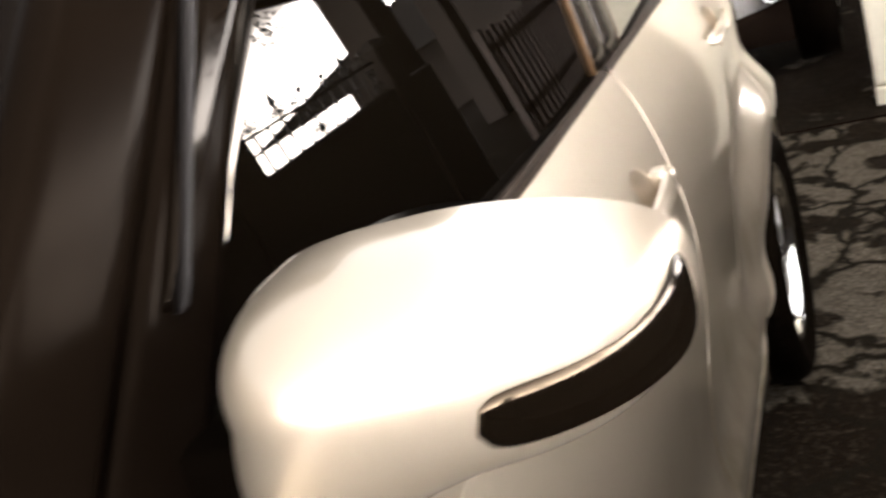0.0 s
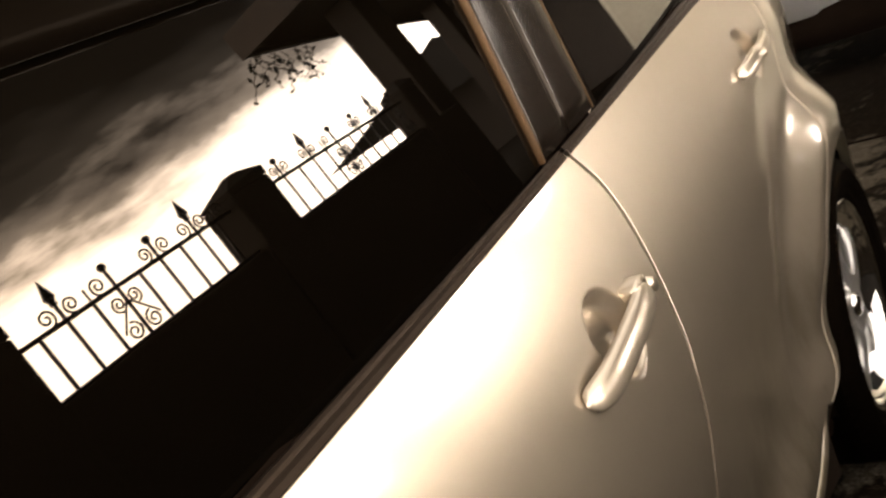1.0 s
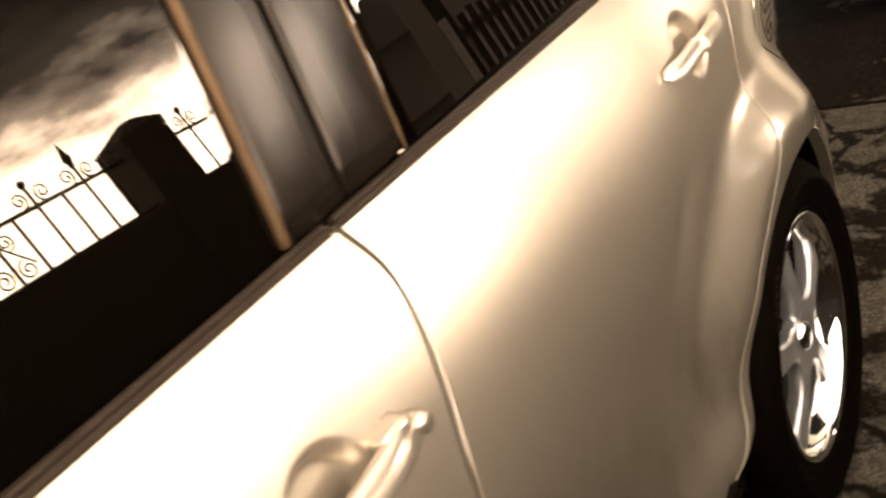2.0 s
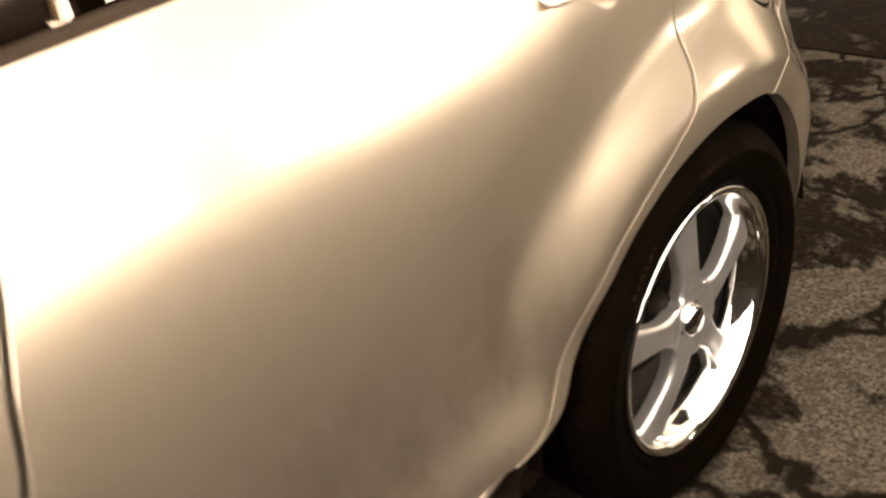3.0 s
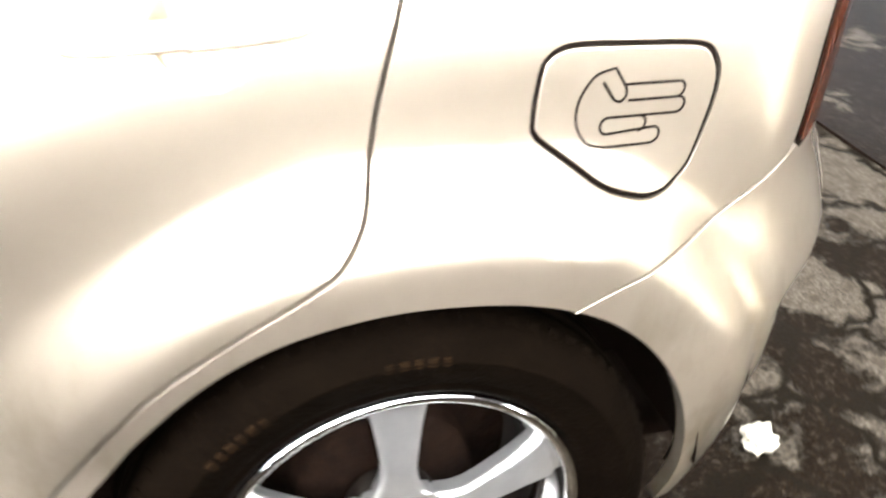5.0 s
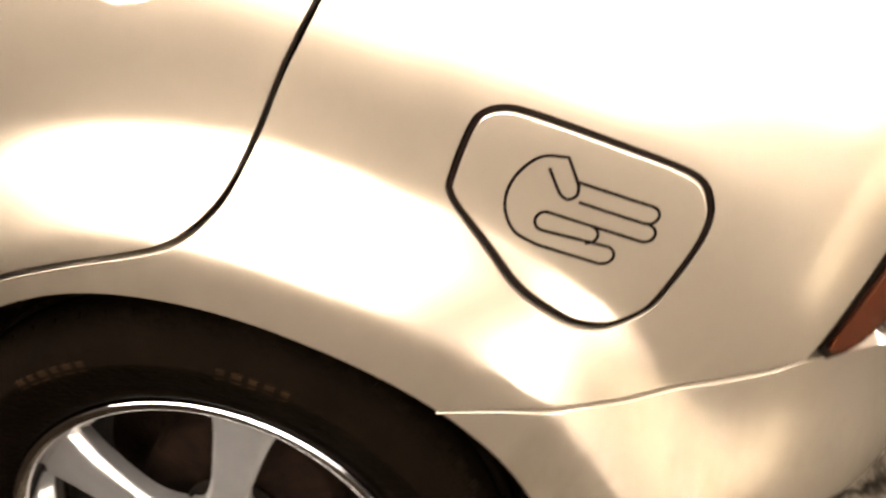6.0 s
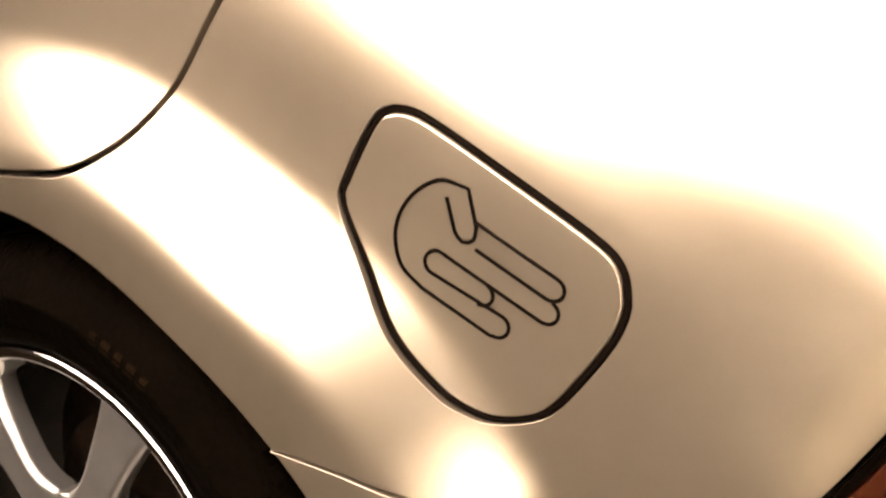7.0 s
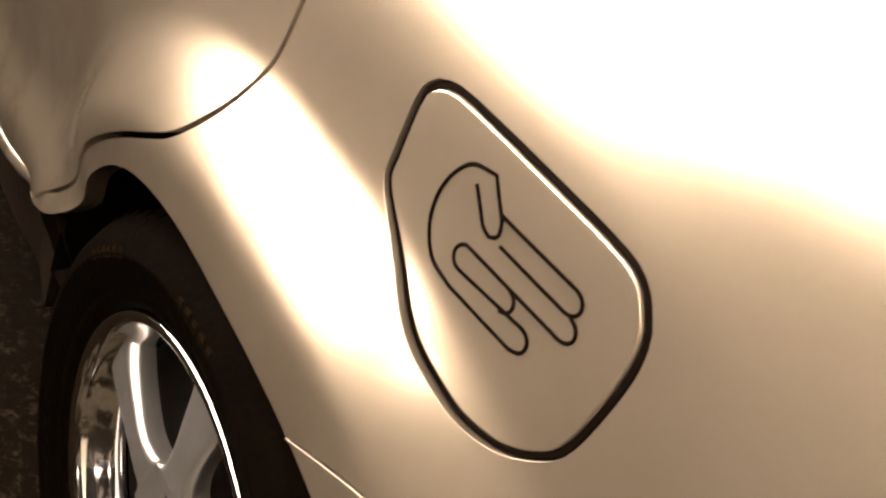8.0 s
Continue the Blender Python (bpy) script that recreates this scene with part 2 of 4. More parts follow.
RUBBED = mat("rubbed_brown_rubber", (0.014, 0.0075, 0.003), rough=0.7, spec=0.04, var=0.3, scale=60)
SEAL = mat("brown_faded_seal", (0.048, 0.027, 0.013), rough=0.6, spec=0.05, var=0.2, scale=30)
LAMP_RED = mat("red_lamp_lens", (0.040, 0.011, 0.005), rough=0.12, coat=0.4, var=0.1, scale=40)
SIGNAL = mat("smoked_signal_lens", (0.0015, 0.0010, 0.0006), gloss_tint=(1.0, 0.74, 0.50), rough=0.10, spec=0.25, var=0.0)
INK = mat("black_decal_line", (0.004, 0.0025, 0.0016), rough=0.8, spec=0.02, var=0.0)
WHITE_WALL = mat("white_limewash", (0.66, 0.60, 0.47), rough=0.9, var=0.10, scale=3.0, bump=0.35, bump_scale=45)
# near-black base colour holds the shade of the backlit wall and carport
RENDERED_WALL = mat("shaded_render", (0.024, 0.0165, 0.011), rough=0.92, var=0.22, scale=2.5, bump=0.4, bump_scale=40)
IRON = mat("painted_iron", (0.014, 0.013, 0.012), rough=0.5, var=0.2, scale=50)
ROOF_TILE = mat("dark_roof_sheet", (0.025, 0.019, 0.015), rough=0.75, var=0.25, scale=3, bump=0.3, bump_scale=30)
TIMBER = mat("brown_timber", (0.040, 0.021, 0.011), rough=0.7, var=0.25, scale=9, bump=0.25, bump_scale=70)
LEAF = mat("dark_leaf", (0.05, 0.065, 0.030), rough=0.6, var=0.25, scale=20)
SILVER_PAINT = mat("silver_paint", (0.50, 0.49, 0.46), rough=0.4, metal=0.3, coat=1.0, var=0.04, scale=4)
LENS = mat("clear_lamp_lens", (0.30, 0.30, 0.29), rough=0.12, metal=0.6, var=0.1, scale=60)


# ---------------------------------------------------------------- helpers
def link(name, me, material, parent=None, label="", category="", kind="", group=""):
    me.materials.append(material)
    ob = new(name, me)
    ob.parent = parent
    return tagged(ob, label, category, group, kind)


def part(name, bm, material, parent, label="", smooth=True):
    me = bpy.data.meshes.new(name)
    bmesh.ops.recalc_face_normals(bm, faces=bm.faces[:])
    bm.to_mesh(me)
    bm.free()
    if smooth:
        me.shade_smooth()
    return link(name, me, material, parent, label)


def raw(name, verts, faces, material, parent, label="", smooth=True):
    me = bpy.data.meshes.new(name)
    me.from_pydata([tuple(map(float, v)) for v in verts], [], faces)
    if smooth:
        me.shade_smooth()
    return link(name, me, material, parent, label)


def box_bm(x0, y0, z0, x1, y1, z1, bevel=0.0, bm=None):
    bm = bm or bmesh.new()
    r = bmesh.ops.create_cube(bm, size=1.0, matrix=Matrix.LocRotScale(((x0 + x1) / 2, (y0 + y1) / 2, (z0 + z1) / 2), None, (abs(x1 - x0), abs(y1 - y0), abs(z1 - z0))))
    if bevel:
        es = {e for v in r["verts"] for e in v.link_edges}
        bmesh.ops.bevel(bm, geom=list(es), offset=bevel, segments=2, affect="EDGES", profile=0.6)
    return bm


def tube_mesh(points, radius, sides=8, closed=False):
    """Vertices and faces of a round bar along a line of points."""
    pts = [Vector(p) for p in points]
    vs, fs = [], []
    n = len(pts)
    for i, p in enumerate(pts):
        a = pts[(i - 1) % n] if (closed or i) else p
        b = pts[(i + 1) % n] if (closed or i < n - 1) else p
        t = (b - a).normalized()
        u = t.cross(Vector((0.31, 0.93, 0.21))).normalized()
        w = t.cross(u)
        for k in range(sides):
            g = 2 * math.pi * k / sides
            vs.append(p + radius * (math.cos(g) * u + math.sin(g) * w))
    for i in range(n if closed else n - 1):
        for k in range(sides):
            j = (i + 1) % n
            fs.append((i * sides + k, i * sides + (k + 1) % sides, j * sides + (k + 1) % sides, j * sides + k))
    if not closed:
        fs.append(tuple(range(sides))[::-1])
        fs.append(tuple((n - 1) * sides + k for k in range(sides)))
    return vs, fs


def spline(knots):
    """A natural cubic through (u, v) knots, for numbers and arrays."""
    u = np.array([k[0] for k in knots], float)
    v = np.array([k[1] for k in knots], float)
    h = np.diff(u)
    n = len(u)
    A = np.eye(n)
    b = np.zeros(n)
    for i in range(1, n - 1):
        A[i, i - 1], A[i, i], A[i, i + 1] = h[i - 1], 2 * (h[i - 1] + h[i]), h[i]
        b[i] = 6 * ((v[i + 1] - v[i]) / h[i] - (v[i] - v[i - 1]) / h[i - 1])
    M = np.linalg.solve(A, b)

    def f(x):
        x = np.clip(np.asarray(x, float), u[0], u[-1])
        i = np.clip(np.searchsorted(u, x) - 1, 0, n - 2)
        d0, d1 = u[i + 1] - x, x - u[i]
        return (M[i] * d0 ** 3 + M[i + 1] * d1 ** 3) / (6 * h[i]) + (v[i] / h[i] - M[i] * h[i] / 6) * d0 + (v[i + 1] / h[i] - M[i + 1] * h[i] / 6) * d1

    return f


def smooth_line(pts, step=0.008, closed=False):
    """Evenly spaced points on a Catmull-Rom curve through pts."""
    P = [np.array(p, float) for p in pts]
    n = len(P)
    out = []
    for i in range(n if closed else n - 1):
        a, b, c, d = P[(i - 1) % n] if (closed or i) else 2 * P[0] - P[1], P[i], P[(i + 1) % n], P[(i + 2) % n] if (closed or i < n - 2) else 2 * P[-1] - P[-2]
        m = max(2, int(np.linalg.norm(c - b) / step))
        for k in range(m):
            t = k / m
            out.append(0.5 * (2 * b + (c - a) * t + (2 * a - 5 * b + 4 * c - d) * t * t + (3 * b - a - 3 * c + d) * t ** 3))
    if not closed:
        out.append(P[-1])
    return out


def straight_line(pts, step=0.012):
    out = []
    for a, b in zip(pts, pts[1:]):
        a, b = np.array(a, float), np.array(b, float)
        m = max(1, int(np.linalg.norm(b - a) / step))
        out += [a + (b - a) * k / m for k in range(m)]
    return out + [np.array(pts[-1], float)]


def inside(px, pz, poly):
    """Which of the points lie in the polygon."""
    r = np.zeros(len(px), bool)
    q = np.array(poly)
    for (x0, z0), (x1, z1) in zip(q, np.roll(q, -1, 0)):
        if z0 == z1:
            continue
        c = (z0 > pz) != (z1 > pz)
        r ^= c & (px < (x1 - x0) * (pz - z0) / (z1 - z0) + x0)
    return r


def offset_loop(poly, d):
    """The closed loop moved outwards by d (loop made to run anticlockwise)."""
    q = np.array(poly)
    t = np.roll(q, -1, 0) - np.roll(q, 1, 0)
    t /= np.linalg.norm(t, axis=1)[:, None] + 1e-12
    return q + d * np.stack([t[:, 1], -t[:, 0]], 1)


def anticlockwise(poly):
    q = np.array(poly)
    a = np.sum(q[:, 0] * np.roll(q[:, 1], -1) - np.roll(q[:, 0], -1) * q[:, 1])
    return [tuple(p) for p in (q if a > 0 else q[::-1])]


def sheet(name, yfun, outline, material, parent, label="", holes=(), step=0.011, fine=(), fold=0.0010, depth=0.020):
    """A pressed panel on the surface y = yfun(x, z) inside a closed outline, with a rolled edge turned in."""
    loops = [anticlockwise(outline)] + [anticlockwise(h)[::-1] for h in holes]
    pts, edges = [], []
    for lp in loops:
        k = len(pts)
        pts += lp
        edges += [(k + i, k + (i + 1) % len(lp)) for i in range(len(lp))]
    nb = len(pts)
    q = np.array(loops[0])
    x0, z0, x1, z1 = q[:, 0].min(), q[:, 1].min(), q[:, 0].max(), q[:, 1].max()
    gx, gz = np.meshgrid(np.arange(x0, x1, step), np.arange(z0, z1, step * 0.75))
    cand = [np.stack([gx.ravel(), gz.ravel()], 1)]
    for fx0, fz0, fx1, fz1, s in fine:
        ax, az = np.meshgrid(np.arange(fx0, fx1, s), np.arange(fz0, fz1, s))
        cand.append(np.stack([ax.ravel() + s * 0.31, az.ravel() + s * 0.27], 1))
    c = np.concatenate(cand)
    ok = inside(c[:, 0], c[:, 1], loops[0])
    for h in loops[1:]:
        ok &= ~inside(c[:, 0], c[:, 1], h)
    bd = np.array(pts)
    c = c[ok]
    far = np.array([np.min(np.hypot(bd[:, 0] - a, bd[:, 1] - b)) for a, b in c]) > 0.0045
    c = c[far]
    allp = [Vector(p) for p in pts] + [Vector((a, b)) for a, b in c]
    vo, _, fo, *_ = geometry.delaunay_2d_cdt(allp, edges, [], 0, 1e-7)
    P = np.array([(v.x, v.y) for v in vo])
    cen = np.array([P[list(f)].mean(0) for f in fo])
    keep = inside(cen[:, 0], cen[:, 1], loops[0])
    for h in loops[1:]:
        keep &= ~inside(cen[:, 0], cen[:, 1], h)
    faces = [tuple(f) for f, k in zip(fo, keep) if k]

    def place(p):
        return np.stack([p[:, 0], yfun(p[:, 0], p[:, 1]), p[:, 1]], 1)

    def normals(p):
        e = 0.0015
        dx = (yfun(p[:, 0] + e, p[:, 1]) - yfun(p[:, 0] - e, p[:, 1])) / (2 * e)
        dz = (yfun(p[:, 0], p[:, 1] + e) - yfun(p[:, 0], p[:, 1] - e)) / (2 * e)
        n = np.stack([dx, -np.ones(len(p)), dz], 1)
        return n / np.linalg.norm(n, axis=1)[:, None]

    V, N = [place(P)], [normals(P)]
    # triangles face the outer side (towards -y)
    F = []
    for f in faces:
        a, b, d = (P[i] for i in f)
        F.append(f if (b[0] - a[0]) * (d[1] - a[1]) - (b[1] - a[1]) * (d[0] - a[0]) > 0 else f[::-1])
    # rolled edge, ring by ring
    count = len(P)
    for lp in loops:
        lq = np.array(lp)
        out = offset_loop(lq, 1.0) - lq
        base, bn = place(lq), normals(lq)
        o3 = np.stack([out[:, 0], np.zeros(len(lq)), out[:, 1]], 1)
        rings = []
        for ang, dep in ((0, 0), (45, 0), (90, 0), (90, depth)):
            s, k = math.sin(radians(ang)), 1 - math.cos(radians(ang))
            rings.append(count)
            V.append(base + o3 * fold * s + np.array([0, fold * k + dep, 0]))
            nn = bn * math.cos(radians(ang)) + o3 * s
            N.append(nn / np.linalg.norm(nn, axis=1)[:, None])
            count += len(lq)
        n = len(lq)
        for r0, r1 in zip(rings, rings[1:]):
            F += [(r0 + i, r1 + i, r1 + (i + 1) % n, r0 + (i + 1) % n) for i in range(n)]
    V, N = np.concatenate(V), np.concatenate(N)
    me = bpy.data.meshes.new(name)
    me.from_pydata(V.tolist(), [], F)
    me.shade_smooth()
    me.normals_split_custom_set_from_vertices(N.tolist())
    return link(name, me, material, parent, label)


# ---------------------------------------------------------------- ground
def build_ground():
    xs = np.concatenate([[-900, -120, -30, -10, -5], np.arange(-3, 3.01, 0.06), [5, 10, 30, 120, 900]])
    ys = np.concatenate([[-900, -120, -30, -10, -5], np.arange(-2.4, 2.41, 0.06), [5, 10, 30, 120, 900]])
    vs, fs = [], []
    for y in ys:
        for x in xs:
            near = abs(x) < 3 and abs(y) < 2.4
            z = 0.006 * noise.noise(Vector((x * 2.3, y * 2.3, 4.0))) if near else 0.0
            z -= 0.10 * max(0.0, -5.0 - y)  # the land falls away beyond the wall
            vs.append((x, y, z))
    w = len(xs)
    for j in range(len(ys) - 1):
        for i in range(w - 1):
            fs.append((j * w + i, j * w + i + 1, (j + 1) * w + i + 1, (j + 1) * w + i))
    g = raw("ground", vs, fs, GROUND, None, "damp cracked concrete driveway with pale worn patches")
    tagged(g, category="ground", kind="structure")


build_ground()

# ---------------------------------------------------------------- the car: shape of its side
# x runs to the rear, y into the car, z up; the rear axle stands at x = 0
AXLE_Z, ARCH_Z, ARCH_R = 0.300, 0.289, 0.352
door_section = spline([(0.20, 0.12), (0.28, 0.055), (0.33, 0.034), (0.36, 0.0205), (0.383, 0.0170), (0.41, 0.0195), (0.435, 0.0275), (0.455, 0.0325), (0.48, 0.0345), (0.52, 0.0325), (0.60, 0.0235), (0.66, 0.0165), (0.73, 0.0120), (0.76, 0.0130), (0.80, 0.0182), (0.84, 0.0275), (0.88, 0.0400), (0.93, 0.0575), (0.99, 0.0795), (1.2, 0.170)])
tail_section = spline([(0.20, 0.055), (0.30, 0.020), (0.42, 0.008), (0.52, 0.008), (0.60, 0.010), (0.70, 0.008), (0.80, 0.0115), (0.85, 0.017), (0.88, 0.0245), (0.93, 0.041), (1.0, 0.072), (1.1, 0.118), (1.2, 0.165)])
flare_section = spline([(0.20, -0.033), (0.34, -0.0345), (0.37, -0.0358), (0.386, -0.0356), (0.396, -0.0335), (0.407, -0.0280), (0.44, -0.0075), (0.465, 0.0075), (0.478, 0.0125), (0.490, 0.0140), (0.51, 0.0138), (0.55, 0.0085), (0.60, 0.0015), (0.64, 0.0), (0.80, 0.0)])
HANDLES = [(-1.009, 0.868), (-0.184, 0.893)]


def step_of(a, b, x):
    t = np.clip((np.asarray(x, float) - a) / (b - a), 0, 1)
    return t * t * (3 - 2 * t)


def plan_taper(x):
    x = np.asarray(x, float)
    rear = 0.04 * (np.sqrt((x - 0.04) ** 2 + 0.0009) + x - 0.04) + 0.34 * np.maximum(x - 0.04, 0) ** 2 + 2.2 * np.maximum(x - 0.37, 0) ** 2
    front = 0.05 * np.maximum(-1.2 - x, 0) ** 2 + 0.9 * np.maximum(-2.45 - x, 0) ** 2
    return rear + front


def arch_flare(x, z, cx):
    """The raised lip round a wheel arch, with a shallow hollow outside it."""
    r = np.hypot(x - cx, np.asarray(z, float) - ARCH_Z) - 0.004 - 0.012 * step_of(0.0, 0.25, x - cx)
    front = np.degrees(np.arctan2(np.asarray(z, float) - ARCH_Z, x - cx))
    return flare_section(r) * (1 - 0.10 * step_of(0.10, 0.27, x - cx)) * (1 - 0.64 * step_of(133, 158, front))


def shoulder(z):
    """Fuller upper body towards the tail."""
    u = np.clip(np.asarray(z, float) - 0.80, 0, None)
    return np.where(u < 0.09, u * u / 0.18, u - 0.045)


def side(x, z):
    """Depth y of the painted side at (x, z)."""
    x, z = np.asarray(x, float), np.asarray(z, float)
    w = step_of(-0.28, 0.06, x)
    y = door_section(z) * (1 - w) + tail_section(z) * w + plan_taper(x)
    y = y + arch_flare(x, z, 0.0) * step_of(0.66, 0.46, np.abs(x)) + arch_flare(x, z, -2.46) * step_of(0.66, 0.46, np.abs(x + 2.46))
    y = y - 0.29 * step_of(0.13, 0.37, x) * shoulder(z)
    for hx, hz in HANDLES:
        q = ((x - hx - 0.014) / 0.046) ** 2 + ((z - hz + 0.013) / 0.046) ** 2
        y = y + (0.021 if hx < -0.5 else 0.016) * step_of(1.0, 0.30, q)
    return y


def glass_y(x, z):
    """The barrel-shaped side glass."""
    a, b = np.asarray(x, float) + 1.2, np.asarray(z, float) - 1.13
    f = np.minimum(a, 0.45)
    y = 0.1172 + 0.1348 * b - 0.0460 * f + 0.0346 * f * f + 0.0684 * b * b + 0.0257 * f * b + 0.0582 * f ** 3 + 0.0791 * f * f * b + 0.0714 * b ** 3
    return y + 0.045 * np.maximum(a - 0.45, 0)


B_GAP = [(-0.847, 0.990), (-0.833, 0.943), (-0.844, 0.888), (-0.874, 0.815), (-0.889, 0.765), (-0.900, 0.735), (-0.916, 0.670), (-0.958, 0.560), (-0.985, 0.46), (-0.998, 0.385), (-1.007, 0.336)]
REAR_GAP = [(-0.0061, 0.99), (-0.022, 0.905), (-0.0325, 0.858), (-0.0405, 0.820), (-0.0480, 0.765), (-0.0565, 0.723), (-0.0790, 0.688), (-0.112, 0.664), (-0.156, 0.6355), (-0.205, 0.600), (-0.248, 0.563), (-0.280, 0.524), (-0.308, 0.484), (-0.338, 0.447), (-0.371, 0.414), (-0.403, 0.387), (-0.4374, 0.3735)]
BUMPER_LINE = [(0.149, 0.6085), (0.180, 0.619), (0.211, 0.6275), (0.262, 0.635), (0.310, 0.6405), (0.360, 0.6545), (0.410, 0.677), (0.441, 0.694)]
LID = [(0.1005, 0.832), (0.105, 0.845), (0.116, 0.8525), (0.135, 0.8550), (0.190, 0.8523), (0.250, 0.8475), (0.2730, 0.841), (0.2852, 0.827), (0.2915, 0.812), (0.2930, 0.784), (0.2862, 0.732), (0.2760, 0.7115), (0.257, 0.699), (0.233, 0.6985), (0.212, 0.7045), (0.177, 0.7195), (0.142, 0.7445), (0.1040, 0.7735), (0.0990, 0.793)]


def moved(pts, dx, dz=0.0):
    return [(p[0] + dx, p[1] + dz) for p in pts]


car = tagged(new("car"), "champagne silver five-door hatchback parked on a concrete driveway", "car")

# door skins
GAP = 0.0045
b_line = smooth_line(B_GAP)
r_line = smooth_line(REAR_GAP)
belt_z = 0.990

front_outline = straight_line([(-1.93, 0.350), (-1.97, 0.60), (-1.93, 0.86), (-1.80, belt_z), (-0.847 - GAP, belt_z)])[:-1] + moved(b_line, -GAP) + straight_line([(-1.009 - GAP, 0.331), (-1.92, 0.345)])[1:-1]
rear_outline = straight_line([(-0.847 + GAP, belt_z), (-0.006 - GAP, belt_z)])[:-1] + [(p[0] - GAP * 0.8, p[1] + GAP * 0.5) for p in r_line] + smooth_line([(-0.432, 0.387), (-0.475, 0.3745), (-0.530, 0.361), (-0.60, 0.349), (-0.70, 0.339), (-0.82, 0.334), (-0.92, 0.332), (-1.007 + GAP, 0.3315)], 0.012)[1:-1] + moved(b_line[::-1], GAP)[:-1]
cup_fine = [[(hx - 0.064, hz - 0.058, hx + 0.064, hz + 0.058, 0.003)] for hx, hz in HANDLES]
front_door = sheet("front_door", side, front_outline, PAINT, car, fine=cup_fine[0], step=0.008)
rear_door = sheet("rear_door", side, rear_outline, PAINT, car, fine=cup_fine[1], step=0.008)

# quarter panel with the fuel opening
a0, a1 = math.radians(141), math.atan2(0.600 - ARCH_Z, 0.148)


def arch_r(a):
    """The opening draws in a little where it meets the sill."""
    return ARCH_R - 0.012 * float(step_of(110, 148, math.degrees(a)))


arch_pts = [(arch_r(a) * math.cos(a), ARCH_Z + arch_r(a) * math.sin(a)) for a in np.linspace(a0, a1, 64)]
quarter_outline = [(p[0] + GAP * 0.5, p[1] - GAP * 0.4) for p in r_line][::1] + straight_line([(-0.421, 0.3835), (-0.402, 0.3815)])[1:] + smooth_line([(-0.398, 0.3835), (-0.345, 0.407), (-0.2965, 0.456), arch_pts[0]])[:-1] + arch_pts + smooth_line(BUMPER_LINE)[1:] + straight_line([(0.443, 0.698), (0.450, 0.79), (0.453, 0.87), (0.454, 1.0), (0.45, 1.12), (0.02, 1.12), (-0.008, 1.0)])[1:-1]
lid_line = smooth_line(LID, 0.006, closed=True)
lid_line = [tuple(p) for p in lid_line]
quarter = sheet("quarter_panel", side, quarter_outline, PAINT, car, holes=[[tuple(p) for p in offset_loop(anticlockwise(lid_line), 0.0042)]], step=0.009, fold=0.0005)
fuel_lid = sheet("fuel_lid", lambda x, z: side(x, z) - 0.0004, [tuple(p) for p in offset_loop(anticlockwise(lid_line), -0.0040)], PAINT, car, "body-coloured fuel lid with a thin black line decal", step=0.007, fold=0.0020)

# rear bumper
b2 = [(ARCH_R * math.cos(a), ARCH_Z + ARCH_R * math.sin(a)) for a in np.linspace(math.atan2(0.235 - ARCH_Z, 0.333), a1 - 0.012, 40)]
bumper_outline = moved(smooth_line(BUMPER_LINE), 0.001, -0.0045)[::-1] + b2[::-1] + straight_line([(0.345, 0.232), (0.63, 0.235), (0.66, 0.50), (0.64, 0.63), (0.53, 0.690)])[1:]


def bumper_side(x, z):
    z = np.asarray(z, float)
    k = step_of(0.70, 0.49, z)
    hollow = np.maximum(arch_flare(x, z, 0.0), 0) * step_of(0.66, 0.46, np.abs(x)) * step_of(0.66, 0.46, z)
    return side(x - 0.060 * k * step_of(0.20, 0.60, x), z) - hollow - 0.012 * k * step_of(0.15, 0.55, x) + 0.30 * np.maximum(0.50 - z, 0) * step_of(0.36, 0.54, x) + 0.7 * np.clip(0.61 - z, 0, 0.12) ** 2 * step_of(0.28, 0.48, x)


rear_bumper = sheet("rear_bumper", bumper_side, bumper_outline, PAINT, car, step=0.012)


# sill under the doors, its black colour standing for the shade there
def sill_y(x, z):
    return side(x, np.maximum(z, 0.30)) + 0.010


sill_outline = straight_line([(-2.10, 0.322), (-0.78, 0.322), (-0.62, 0.334), (-0.50, 0.355), (-0.43, 0.374), (-0.404, 0.374), (-0.402, 0.30), (-0.402, 0.215), (-2.10, 0.215), (-2.10, 0.322)])[:-1]
sheet("sill_panel", sill_y, sill_outline, RUBBER, car, "sill panel coloured black for the shade under the doors", step=0.022)

# painted rolled lip of the sill, below the doors
lip_line = smooth_line([(-0.404, 0.386), (-0.432, 0.3745), (-0.475, 0.3625), (-0.530, 0.3495), (-0.60, 0.338), (-0.70, 0.328), (-0.82, 0.323), (-1.10, 0.3215), (-1.50, 0.3215), (-1.92, 0.325)], 0.02)
raw("sill_lip", *tube_mesh([(p[0], float(side(p[0], p[1] + 0.012)) + 0.006 + 0.015 * float(step_of(-0.52, -0.405, p[0])), p[1]) for p in lip_line], 0.0115, 12), PAINT, car)

# front wing, bonnet side
fa = [(-2.46 + ARCH_R * math.cos(a), ARCH_Z + ARCH_R * math.sin(a)) for a in np.linspace(math.radians(8), math.radians(172), 50)]
wing_outline = straight_line([(-1.94, 0.384), (-2.10, 0.345)]) + fa + straight_line([(-2.80, 0.30), (-2.95, 0.42), (-2.93, 0.70), (-2.60, 0.93), (-1.82, 0.995), (-1.938, 0.862), (-1.978, 0.60)])
sheet("front_wing", side, wing_outline, PAINT, car, step=0.03)

# inner structure behind the gaps, coloured dark to stand for the shade in them
inner = []
for z in np.linspace(0.28, 1.0, 25):
    for x in np.linspace(-2.3, 0.50, 80):
        inner.append((x, float(side(x, z)) + 0.024, z))
